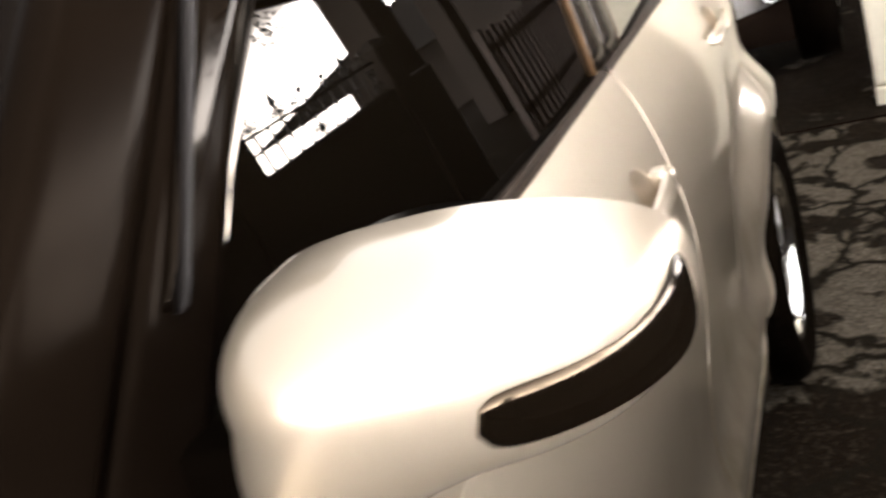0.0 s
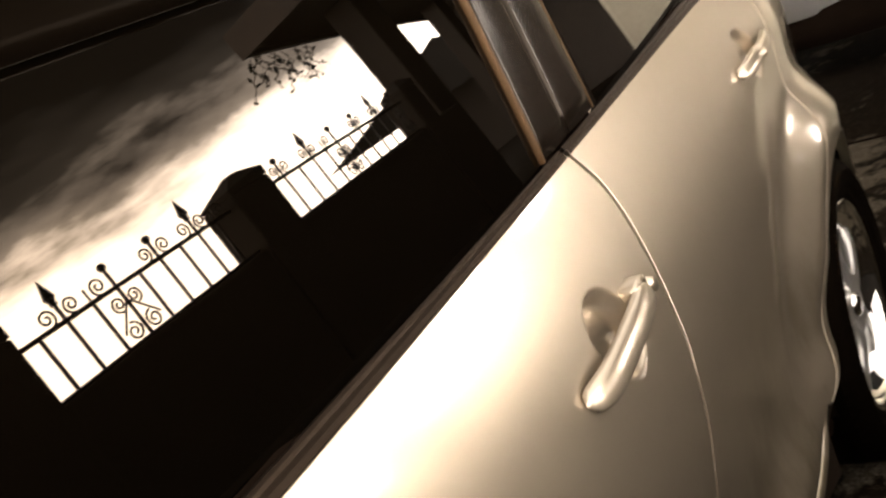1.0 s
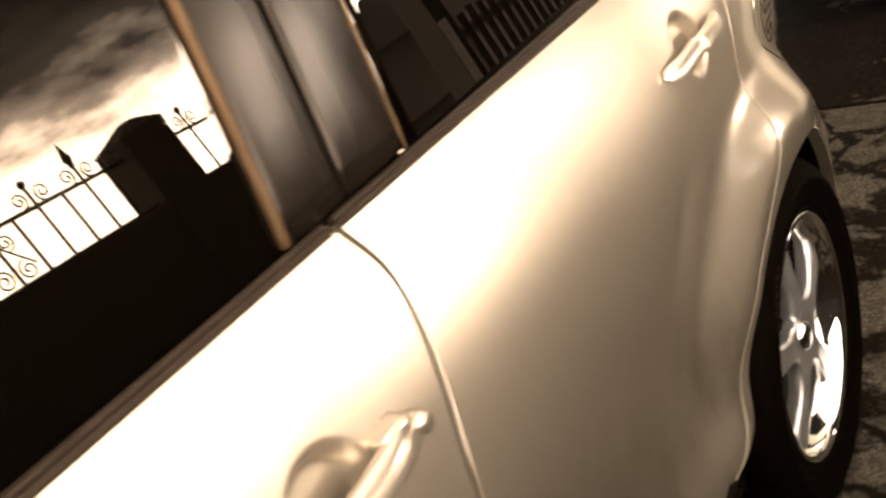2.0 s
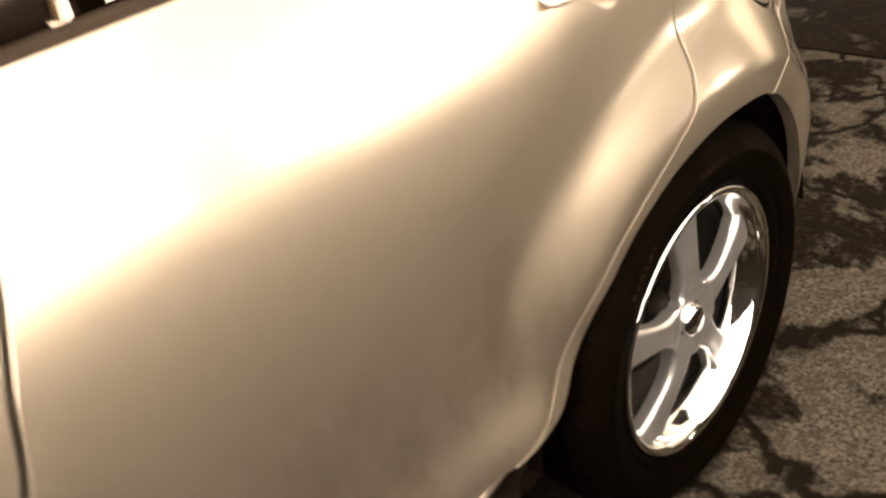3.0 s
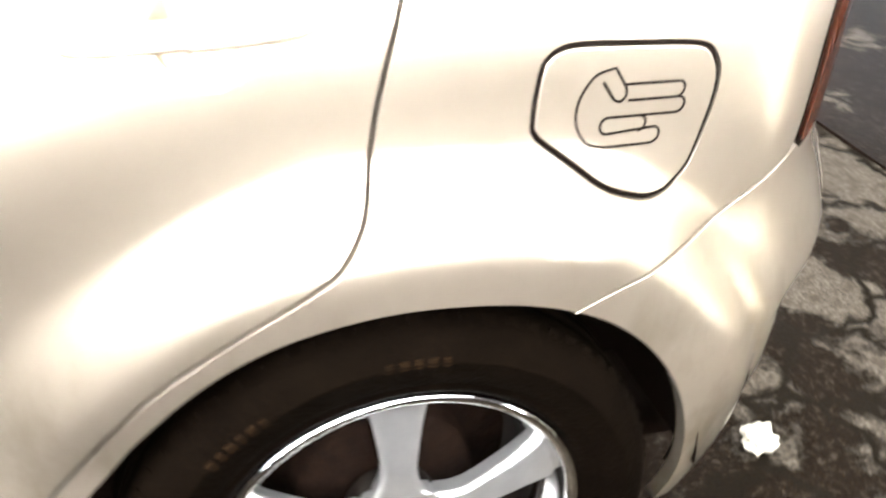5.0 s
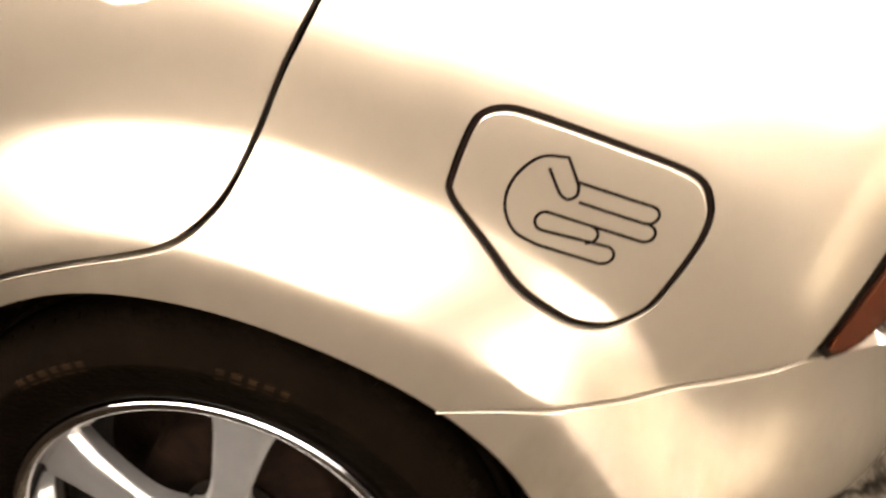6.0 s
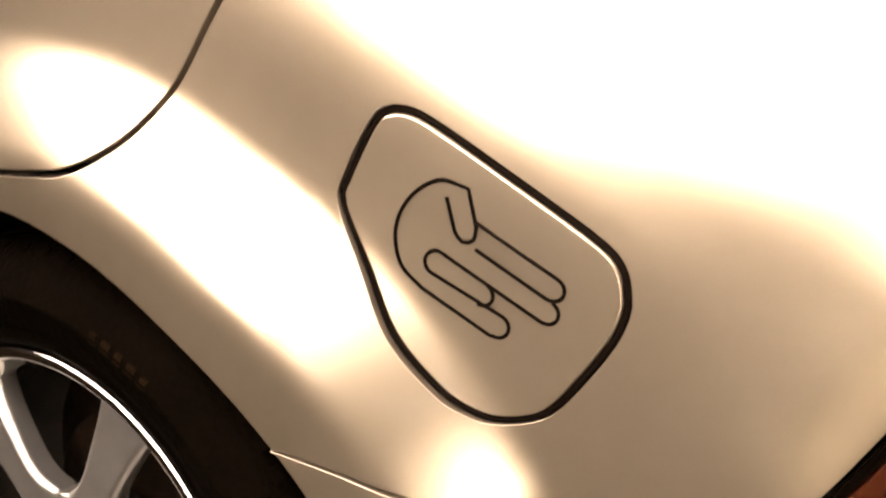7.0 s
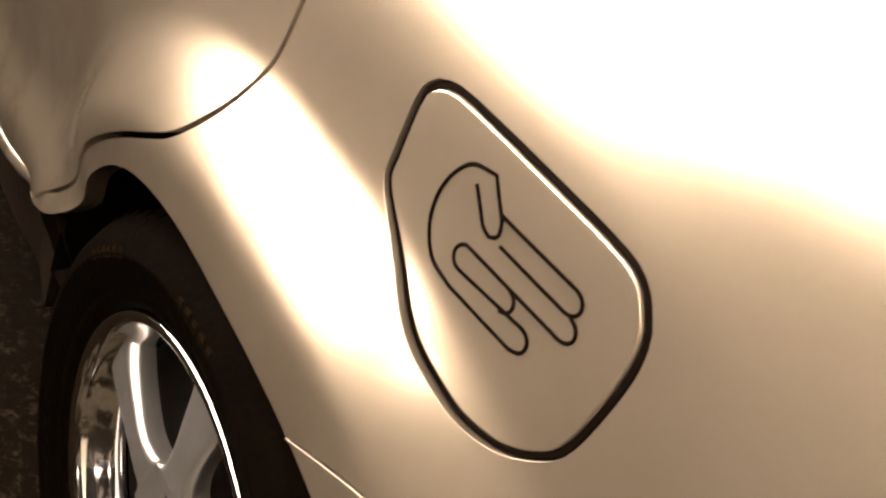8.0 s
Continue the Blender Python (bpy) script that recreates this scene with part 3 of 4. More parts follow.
iface = [(j * 80 + i, j * 80 + i + 1, (j + 1) * 80 + i + 1, (j + 1) * 80 + i) for j in range(24) for i in range(79)]


def off_wheel(f):
    c = [sum(inner[k][d] for k in f) / 4 for d in (0, 2)]
    return all(math.hypot(c[0] - q, c[1] - ARCH_Z) > ARCH_R + 0.016 for q in (0, -2.46))


raw("inner_structure", inner, [f for f in iface if off_wheel(f)], DARK, car)


# ---------------------------------------------------------------- fuel lid decal
def decal(parent):
    """Thin black strokes: a rounded outline with parallel rounded bars."""
    def arc(cx, cz, r, d0, d1, k=10):
        return [(cx + r * math.cos(radians(a)), cz + r * math.sin(radians(a))) for a in np.linspace(d0, d1, k)]

    h = 0.0078  # half the height of a bar
    strokes = [
        # open bowl from the lowest bar round to the slanted tab
        [(0.231, 0.7605 - 0.002), (0.178, 0.7605 - 0.001)] + smooth_line([(0.178, 0.7595), (0.158, 0.765), (0.1445, 0.783), (0.1440, 0.806), (0.156, 0.8275), (0.1755, 0.8345)], 0.004) + [(0.1905, 0.8160)] + smooth_line([(0.1905, 0.8160), (0.1925, 0.8075), (0.187, 0.8020), (0.180, 0.8045)], 0.003) + [(0.1655, 0.8215)],
        # first bar
        [(0.189, 0.8185), (0.249, 0.8185)] + arc(0.249, 0.8185 - h, h, 90, -90) + [(0.196, 0.8185 - 2 * h)],
        # second bar, running back into the loop
        arc(0.253, 0.8029 - h, h, 90, -90) + [(0.178, 0.7873)] + arc(0.178, 0.7873 - h, h, 90, 270) + [(0.231, 0.7717 + 0.003)] + arc(0.231, 0.7747 - h, h, 90, -90),
        # short end of the loop
        arc(0.213, 0.7873 - h, h * 0.95, 88, -88),
    ]
    strokes = [[(x, z - 0.058 * (x - 0.19)) for x, z in s] for s in strokes]
    strokes = [[(x - 0.0020 + 0.003 * (x - 0.2), z - 0.0045 + 0.011 * (x - 0.2) + 0.036 * (z - 0.79)) for x, z in s] for s in strokes]
    for s in strokes:
        pts = [p for i, p in enumerate(s) if i == 0 or math.hypot(p[0] - s[i - 1][0], p[1] - s[i - 1][1]) > 1e-5]
        dense = straight_line(pts, 0.004)
        vs, fs = tube_mesh([(p[0], float(side(p[0], p[1])) - 0.0004, p[1]) for p in dense], 0.00138, 6)
        raw("decal_line", vs, fs, INK, parent)


decal(fuel_lid)
# black tube added inside the lid gap, standing for the shade there
raw("lid_gap_shade", *tube_mesh([(p[0], float(side(p[0], p[1])) + 0.0050, p[1]) for p in lid_line], 0.0038, 8, closed=True), INK, fuel_lid, "black rubber seal round the fuel lid")


# ---------------------------------------------------------------- door handles
def door_handle(parent, hx, hz):
    """A pull handle bridging the cup, with the lock cap at its rear end."""
    half = 0.098

    def grip(x0, x1, name):
        n, k = 40, 22
        vs, fs = [], []
        for i in range(n + 1):
            x = x0 + (x1 - x0) * i / n
            a = (x - hx) / half
            e = max(2e-3, 1 - abs(a) ** 14) ** 0.5
            out = 0.009 + 0.014 * (1 - a ** 4)
            y = float(side(hx + math.copysign(max(abs(a), 0.62) * half, a), hz)) - out
            z = hz - 0.012 + 0.007 * a
            hh = (0.0125 if hx < -0.5 else 0.0108) - 0.0006 * a
            for j in range(k):
                g = 2 * math.pi * j / k
                c, q = math.cos(g), math.sin(g)
                sx = math.copysign(abs(c) ** 0.75, c)
                sz = math.copysign(abs(q) ** 0.75, q)
                vs.append((x, y + (0.0068 * sx + 0.42 * hh * sz) * e, z + hh * sz * e))
        for i in range(n):
            for j in range(k):
                fs.append((i * k + j, i * k + (j + 1) % k, (i + 1) * k + (j + 1) % k, (i + 1) * k + j))
        fs.append(tuple(range(k))[::-1])
        fs.append(tuple(n * k + j for j in range(k)))
        bm = bmesh.new()
        bv = [bm.verts.new(v) for v in vs]
        for f in fs:
            bm.faces.new([bv[i] for i in f])
        return part(name, bm, PAINT, parent)

    grip(hx - half, hx + half, "handle_grip")
    if hx < -0.5:
        yc = float(side(hx + half - 0.02, hz))
        bm = box_bm(hx + half - 0.040, yc - 0.019, hz - 0.020, hx + half - 0.006, yc + 0.006, hz + 0.008, 0.006)
        part("handle_cap", bm, PAINT, parent)
        bm = bmesh.new()
        y = float(side(hx + half + 0.004, hz)) - 0.010
        bmesh.ops.create_cone(bm, cap_ends=True, segments=20, radius1=0.0090, radius2=0.0080, depth=0.020, matrix=Matrix.Translation((hx + half + 0.005, y, hz - 0.012)) @ Matrix.Rotation(radians(90), 4, "X"))
        part("key_cylinder", bm, PAINT, parent)


door_handle(front_door, *HANDLES[0])
door_handle(rear_door, *HANDLES[1])


# ---------------------------------------------------------------- side glass and frames
def strip(name, yf, quad, material, parent, label="", thick=0.006, nx=12, nz=18):
    """A bent plate between four corners (x, z): lower front, lower rear, upper rear, upper front."""
    A, Bq, Cq, Dq = (np.array(p, float) for p in quad)
    vs, fs = [], []
    for s in (0.0, thick):
        for j in range(nz + 1):
            for i in range(nx + 1):
                u, v = i / nx, j / nz
                p = (A * (1 - u) + Bq * u) * (1 - v) + (Dq * (1 - u) + Cq * u) * v
                edge = 0.0016 if (s == 0 and (i in (0, nx) or j in (0, nz))) else 0.0
                vs.append((p[0], float(yf(p[0], p[1])) + s + edge, p[1]))
    w = nx + 1
    m = w * (nz + 1)
    for j in range(nz):
        for i in range(nx):
            a = j * w + i
            fs.append((a, a + 1, a + w + 1, a + w))
            fs.append((m + a, m + a + w, m + a + w + 1, m + a + 1))
    ring = [i for i in range(w)] + [j * w + nx for j in range(1, nz + 1)] + [nz * w + i for i in range(nx - 1, -1, -1)] + [j * w for j in range(nz - 1, 0, -1)]
    for a, b in zip(ring, ring[1:] + ring[:1]):
        fs.append((a, m + a, m + b, b))
    me_ob = raw(name, vs, fs, material, parent, label)
    return me_ob


def proud(d):
    return lambda x, z: glass_y(x, z) - d


TOP = 1.262
strip("window_glass", glass_y, [(-1.80, 0.985), (-0.885, 0.985), (-0.845, TOP + 0.10), (-1.36, TOP + 0.10)], GLASS, front_door, "dark tinted side window", nx=60, nz=40, thick=0.004)
strip("window_glass", glass_y, [(-0.735, 0.985), (-0.06, 0.985), (-0.12, TOP + 0.08), (-0.70, TOP + 0.10)], GLASS, rear_door, "dark tinted side window", nx=44, nz=40, thick=0.004)
# belt mouldings: a rubber wiper and a trim strip above the painted edge
for nm, x0, x1, par in (("belt_moulding", -1.80, -0.857, front_door), ("belt_moulding", -0.846, -0.02, rear_door)):
    n = 60
    prof = [(0.001, 0.990), (0.0, 0.993), (0.004, 0.9965), (0.011, 0.9975), (0.012, 1.0005), (0.017, 1.0015), (0.024, 0.9995), (0.034, 0.996), (0.034, 0.985)]
    vs, fs = [], []
    for i in range(n + 1):
        x = x0 + (x1 - x0) * i / n
        y = float(side(x, 0.99))
        gy = float(glass_y(x, 1.005))
        k = max(0.4, (gy - y) / 0.034)
        for dy, z in prof:
            vs.append((x, y + dy * k + (0.0 if dy < 0.02 else -0.001), z))
    m = len(prof)
    for i in range(n):
        for j in range(m - 1):
            fs.append((i * m + j, (i + 1) * m + j, (i + 1) * m + j + 1, i * m + j + 1))
    raw(nm, vs, fs, RUBBER, par, "black rubber belt moulding", smooth=False)

# door frames at the centre pillar, with the gap between the doors


def crowned(x0, x1, half):
    """Pillar cover, rounded across its width; x0 and x1 are its middle at the belt and at the top."""
    def yf(x, z):
        mid = x0 + (x1 - x0) * (np.asarray(z, float) - 1.006) / (TOP + 0.14 - 1.006)
        u = np.clip((np.asarray(x, float) - mid) / half, -1, 1)
        return glass_y(x, z) - 0.006 - 0.0014 * (1 - u * u)
    return yf


strip("pillar_trim", crowned(-0.858, -0.811, 0.035), [(-0.892, 1.006), (-0.8235, 1.006), (-0.7755, TOP + 0.14), (-0.846, TOP + 0.14)], PILLAR_FILM, front_door, "glossy black pillar trim", thick=0.014, nx=26)
strip("pillar_trim", crowned(-0.774, -0.729, 0.042), [(-0.8165, 1.006), (-0.732, 1.006), (-0.690, TOP + 0.14), (-0.7685, TOP + 0.14)], PILLAR_FILM, rear_door, "glossy black pillar trim", thick=0.014, nx=26)
strip("window_seal", proud(0.007), [(-0.8995, 1.004), (-0.893, 1.004), (-0.847, TOP + 0.12), (-0.8535, TOP + 0.12)], SEAL, front_door, thick=0.010, nx=3)
strip("window_seal", proud(0.006), [(-0.731, 1.004), (-0.727, 1.004), (-0.685, TOP + 0.12), (-0.689, TOP + 0.12)], SEAL, rear_door, thick=0.010, nx=3)
strip("pillar_gap_shadow", proud(-0.004), [(-0.832, 1.0), (-0.808, 1.0), (-0.760, TOP + 0.14), (-0.785, TOP + 0.14)], DARK, car, thick=0.004, nx=3)
# dark visors along the top of the windows and down the front pillar
strip("window_visor", proud(0.016), [(-1.435, TOP + 0.018), (-0.87, TOP), (-0.85, TOP + 0.13), (-1.30, TOP + 0.13)], BLACK_TRIM, front_door, "smoked window visor", nx=40, nz=8)
strip("window_visor", proud(0.016), [(-0.70, TOP), (-0.10, TOP - 0.01), (-0.16, TOP + 0.12), (-0.68, TOP + 0.13)], BLACK_TRIM, rear_door, "smoked window visor", nx=40, nz=8)
strip("window_visor", proud(0.016), [(-1.705, 1.112), (-1.672, 1.136), (-1.448, TOP + 0.027), (-1.535, TOP + 0.023)], VISOR, front_door, "smoked window visor", nx=6, nz=20)
strip("front_pillar_seal", proud(0.010), [(-1.86, 0.995), (-1.76, 0.995), (-1.46, TOP + 0.03), (-1.50, TOP + 0.06)], FRONT_TRIM, front_door, nx=6, nz=24)
strip("pillar_moulding", proud(0.0215), [(-1.700, 1.108), (-1.692, 1.110), (-1.548, TOP + 0.010), (-1.557, TOP + 0.012)], MOULDING, front_door, "thin grey moulding beside the visor", thick=0.008, nx=4, nz=24)
strip("front_pillar", proud(0.014), [(-1.98, 1.00), (-1.865, 1.00), (-1.505, TOP + 0.062), (-1.56, TOP + 0.11)], FRONT_TRIM, car, "black front pillar", nx=8, nz=24, thick=0.05)


# ---------------------------------------------------------------- wheels
RIM_Y, RIM_R = 0.0107, 0.2075


def lathe(profile, sides, name, material, parent, label="", cx=0.0, cz=AXLE_Z, closed=False):
    """A ring turned round the axle from (radius, y) points."""
    vs, fs = [], []
    m = len(profile)
    for k in range(sides):
        a = 2 * math.pi * k / sides
        for r, y in profile:
            vs.append((cx + r * math.cos(a), y, cz + r * math.sin(a)))
    for k in range(sides):
        q = (k + 1) % sides
        for j in range(m if closed else m - 1):
            jj = (j + 1) % m
            fs.append((k * m + j, q * m + j, q * m + jj, k * m + jj))
    me = bpy.data.meshes.new(name)
    me.from_pydata(vs, [], fs)
    bm = bmesh.new()
    bm.from_mesh(me)
    bmesh.ops.remove_doubles(bm, verts=bm.verts, dist=1e-6)
    bpy.data.meshes.remove(me)
    return part(name, bm, material, parent, label)


def spoke_half(a):
    """Half the width of a spoke at a metres from the axle: full round the hub, a neck, then a fan to the rim."""
    neck = 0.0190 + 0.26 * max(0.0, a - 0.085) ** 1.25 + 0.10 * max(0.0, a - 0.15)
    if a < 0.050:
        return a * math.tan(radians(36))
    q = min(1.0, (a - 0.050) / 0.052)
    return neck + (0.050 * math.tan(radians(36)) - neck) * (1 - math.sqrt(max(0.0, 1 - (1 - q) ** 2)))


def spoke_mesh(a0, cx):
    """One cast spoke: joined to its neighbours round the hub, crowned face with a fine middle line, rounded edges and deep flanks."""
    stations = np.concatenate([np.linspace(0.0245, 0.0495, 6), 0.050 + 0.052 * np.linspace(0, 1, 14) ** 2, np.linspace(0.106, 0.1915, 18)])
    across = np.concatenate([-np.cos(np.linspace(0, math.pi / 2, 9)), np.cos(np.linspace(math.pi / 2, 0, 9))[1:]])
    vs, fs = [], []
    ca, sa = math.cos(a0), math.sin(a0)

    def put(a, t, y):
        vs.append((cx + a * ca - t * sa, y, AXLE_Z + a * sa + t * ca))

    for a in stations:
        half = spoke_half(a)
        u = (a - 0.0245) / 0.167
        free = float(step_of(0.049, 0.056, a))
        face = RIM_Y + 0.0135 + 0.010 * max(0.0, 1 - u / 0.32) ** 2 + 0.0165 * max(0.0, (u - 0.32) / 0.68) ** 1.5
        for s in across:
            edge = free * 0.0085 * max(0.0, (abs(s) - 0.72) / 0.28) ** 2.0
            dish = 0.0030 * (1 - s * s) * (1 - 2.0 * step_of(0.45, 0.9, u))
            groove = 0.0008 * math.exp(-(s / 0.05) ** 2) * float(step_of(0.45, 0.6, u))
            put(a, s * half, face + edge + dish * free + groove)
        # flanks run back, drawing in a little
    w = len(across)
    n = len(stations)
    for i in range(n - 1):
        for j in range(w - 1):
            fs.append((i * w + j, i * w + j + 1, (i + 1) * w + j + 1, (i + 1) * w + j))
    for side_k in (0, w - 1):
        prev = [i * w + side_k for i in range(n)]
        for d, k in ((0.003, 1.0), (0.010, 0.95), (0.020, 0.84)):
            row = []
            for i, a in enumerate(stations):
                half = spoke_half(a) * (k if a > 0.0505 else 1.0)
                row.append(len(vs))
                put(a, math.copysign(half, across[side_k]), vs[i * w + side_k][1] + d)
            for i in range(n - 1):
                f = (prev[i], prev[i + 1], row[i + 1], row[i])
                fs.append(f if side_k == 0 else f[::-1])
            prev = row
    return vs, fs


def build_wheel(cx, detail=True):
    rim = lathe([(0.176, 0.064), (0.1765, 0.058), (0.181, 0.044), (0.190, 0.036), (0.1925, 0.022), (0.1945, 0.0165), (0.198, 0.0125), (0.2035, 0.0105), (0.2075, 0.0125), (0.2085, 0.019), (0.206, 0.026)], 96, "wheel", CHROME, car, "deep-dish polished five-spoke alloy wheel", cx)
    lathe([(0.150, 0.150), (0.172, 0.148), (0.1755, 0.066)], 72, "barrel", BARREL, rim, "dull inner rim, coloured dark for the shade behind the spokes", cx)
    tyre = [(0.206, 0.030), (0.2085, 0.018), (0.213, 0.012), (0.222, 0.006), (0.226, 0.0075), (0.229, 0.0055), (0.243, -0.001), (0.258, -0.003), (0.2605, -0.0045), (0.263, -0.003), (0.274, 0.001), (0.284, 0.008), (0.292, 0.018), (0.297, 0.030), (0.2985, 0.046), (0.2985, 0.058), (0.293, 0.059), (0.293, 0.064), (0.300, 0.065), (0.300, 0.094), (0.294, 0.095), (0.294, 0.100), (0.300, 0.101), (0.2985, 0.150), (0.292, 0.170), (0.270, 0.185), (0.206, 0.165)]
    lathe(tyre, 112, "tyre", TYRE, rim, "worn black tyre", cx)
    # tread lugs on the shoulder
    bm = bmesh.new()
    for k in range(72):
        a = 2 * math.pi * k / 72
        m = Matrix.Translation((cx, 0, AXLE_Z)) @ Matrix.Rotation(-a, 4, "Y") @ Matrix.Translation((0.2905, 0.021, 0)) @ Matrix.Rotation(radians(52), 4, "Z")
        bmesh.ops.create_cube(bm, size=1.0, matrix=m @ Matrix.Diagonal((0.020, 0.005, 0.012, 1)))
    part("tread_shoulder", bm, TYRE, rim, smooth=False)
    for k in range(5):
        vs, fs = spoke_mesh(radians(92 + 72 * k), cx)
        bm = bmesh.new()
        bv = [bm.verts.new(v) for v in vs]
        for f in fs:
            bm.faces.new([bv[i] for i in f])
        part("spoke", bm, SATIN_ALLOY, rim)
    lathe([(0.0, 0.0205), (0.017, 0.0215), (0.0225, 0.0245), (0.0252, 0.0300), (0.026, 0.040), (0.026, 0.060)], 40, "centre_cap", CHROME, rim, "", cx)
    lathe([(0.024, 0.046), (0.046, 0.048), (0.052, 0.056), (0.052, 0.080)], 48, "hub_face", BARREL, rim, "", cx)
    for k in range(5):
        a = radians(92 + 36 + 72 * k)
        bm = bmesh.new()
        bmesh.ops.create_cone(bm, cap_ends=True, segments=6, radius1=0.0085, radius2=0.0075, depth=0.020, matrix=Matrix.Translation((cx + 0.040 * math.cos(a), 0.0425, AXLE_Z + 0.040 * math.sin(a))) @ Matrix.Rotation(radians(90), 4, "X"))
        part("wheel_nut", bm, SATIN_ALLOY, rim, smooth=False)
    lathe([(0.0, 0.098), (0.10, 0.098), (0.108, 0.103), (0.110, 0.14), (0.175, 0.15)], 48, "brake_drum", RUST, rim, "rust-brown brake drum", cx)
    # weathered lettering on the sidewall: plain raised bars
    for k in range(11):
        a = radians(124 + k * 2.9 if k < 6 else 84 + (k - 6) * 3.1)
        bm = bmesh.new()
        m = Matrix.Translation((cx, 0, AXLE_Z)) @ Matrix.Rotation(-a, 4, "Y") @ Matrix.Translation((0.262, -0.0026, 0))
        bmesh.ops.create_cube(bm, size=1.0, matrix=m @ Matrix.Diagonal((0.010, 0.0022, 0.0070 + 0.002 * (k % 2), 1)))
        part("sidewall_bar", bm, RUBBED, rim, "rubbed brown raised mark", smooth=False)
    return rim


build_wheel(0.0)
build_wheel(-2.46)

# wheel houses
for cx in (0.0, -2.46):
    vs, fs = [], []
    angs = np.linspace(radians(4), radians(178), 48)
    for a in angs:
        for r, y in ((ARCH_R + 0.018, 0.030), (ARCH_R + 0.020, 0.05), (ARCH_R + 0.020, 0.26), (0.02, 0.262)):
            vs.append((cx + r * math.cos(a), y, ARCH_Z + r * math.sin(a)))
    for i in range(47):
        for j in range(3):
            fs.append((i * 4 + j, (i + 1) * 4 + j, (i + 1) * 4 + j + 1, i * 4 + j + 1))
    raw("wheel_house", vs, fs, DARK, car)


# ---------------------------------------------------------------- tail lamp
def lamp_y(x, z):
    return side(np.minimum(x, 0.60), np.maximum(z, 0.6)) - 0.002


lamp_outline = smooth_line([(0.449, 0.704), (0.455, 0.79), (0.458, 0.87), (0.459, 1.0), (0.452, 1.10), (0.50, 1.11), (0.535, 1.0), (0.545, 0.90), (0.535, 0.80), (0.510, 0.728), (0.482, 0.699)], 0.012, closed=True)
tail_lamp = sheet("tail_lamp", lamp_y, [tuple(p) for p in lamp_outline], SIGNAL, car, "red tail lamp in a smoked surround", step=0.02, depth=0.03)
sheet("lens", lambda x, z: lamp_y(x, z) - 0.003, [tuple(p) for p in offset_loop(anticlockwise([tuple(q) for q in lamp_outline]), -0.009)], LAMP_RED, tail_lamp, "dull red lamp lens", step=0.02, depth=0.004)

# hatch behind the lamp, rear face, roof, screens and the far side close the body
bm = bmesh.new()
for (x0, z0), (x1, z1) in zip([(0.60, 0.24), (0.645, 0.50), (0.63, 0.68), (0.56, 0.70), (0.56, 0.98), (0.40, 1.22)], [(0.645, 0.50), (0.63, 0.68), (0.56, 0.70), (0.56, 0.98), (0.40, 1.22), (0.24, 1.44)]):
    y0 = 0.26 if z0 > 0.69 else 0.42
    a = [bm.verts.new(v) for v in ((x0, y0, z0), (x0, 1.695 - y0, z0), (x1, 1.695 - y0, z1), (x1, y0, z1))]
    bm.faces.new(a)
bmesh.ops.remove_doubles(bm, verts=bm.verts, dist=1e-5)
part("tailgate", bm, PAINT, car)
for nm, sx0, sz0, sx1, sz1 in (("windscreen", -1.93, 1.0, -1.25, 1.42), ("rear_window", 0.42, 1.12, 0.24, 1.44)):
    bm = bmesh.new()
    bm.faces.new([bm.verts.new(v) for v in ((sx0, 0.17, sz0), (sx0, 1.52, sz0), (sx1, 1.42, sz1), (sx1, 0.275, sz1))])
    part(nm, bm, GLASS, car)
rv, rf = [], []
for i, x in enumerate(np.linspace(-1.30, 0.30, 30)):
    for j in range(21):
        v = j / 20
        y = 0.21 + (1.485 - 0.21) * v
        z = 1.385 + 0.085 * (1 - abs(2 * v - 1) ** 2.6) + 0.035 * (1 - ((x + 0.55) / 0.85) ** 2)
        rv.append((x, y, z))
for i in range(29):
    for j in range(20):
        rf.append((i * 21 + j, (i + 1) * 21 + j, (i + 1) * 21 + j + 1, i * 21 + j + 1))
raw("roof_panel", rv, rf, PAINT, car)
bv, bf = [], []
for i, x in enumerate(np.linspace(-3.0, -1.86, 20)):
    for j in range(17):
        v = j / 16
        t = (x + 3.0) / 1.14
        y0 = float(side(max(x, -2.9), 0.9)) + 0.01
        bv.append((x, y0 + (1.695 - 2 * y0) * v, 0.70 + 0.285 * t ** 0.55 + 0.03 * (1 - (2 * v - 1) ** 2)))
for i in range(19):
    for j in range(16):
        bf.append((i * 17 + j, (i + 1) * 17 + j, (i + 1) * 17 + j + 1, i * 17 + j + 1))
raw("bonnet", bv, bf, PAINT, car)
bm = box_bm(-2.98, 0.16, 0.22, -2.80, 1.53, 0.70, 0.05)
part("front_bumper", bm, PAINT, car)
# far side: the same doors and glass, closed as one plain flank
fv, ff = [], []
for i, x in enumerate(np.linspace(-2.95, 0.62, 60)):
    for j, z in enumerate(np.linspace(0.30, 1.0, 15)):
        fv.append((x, 1.695 - float(side(x, z)), z))
for i in range(59):
    for j in range(14):
        ff.append((i * 15 + j, i * 15 + j + 1, (i + 1) * 15 + j + 1, (i + 1) * 15 + j))
raw("far_flank", fv, ff, PAINT, car)
gv, gf = [], []
for i, x in enumerate(np.linspace(-1.85, 0.30, 30)):
    for j in range(8):
        z = 1.0 + 0.40 * j / 7
        gv.append((min(max(x, -1.9 + (z - 1.0) * 1.5), 0.4 - (z - 1) * 0.4), 1.695 - float(glass_y(x, z)), z))
for i in range(29):
    for j in range(7):
        gf.append((i * 8 + j, i * 8 + j + 1, (i + 1) * 8 + j + 1, (i + 1) * 8 + j))
raw("far_glass", gv, gf, GLASS, car)
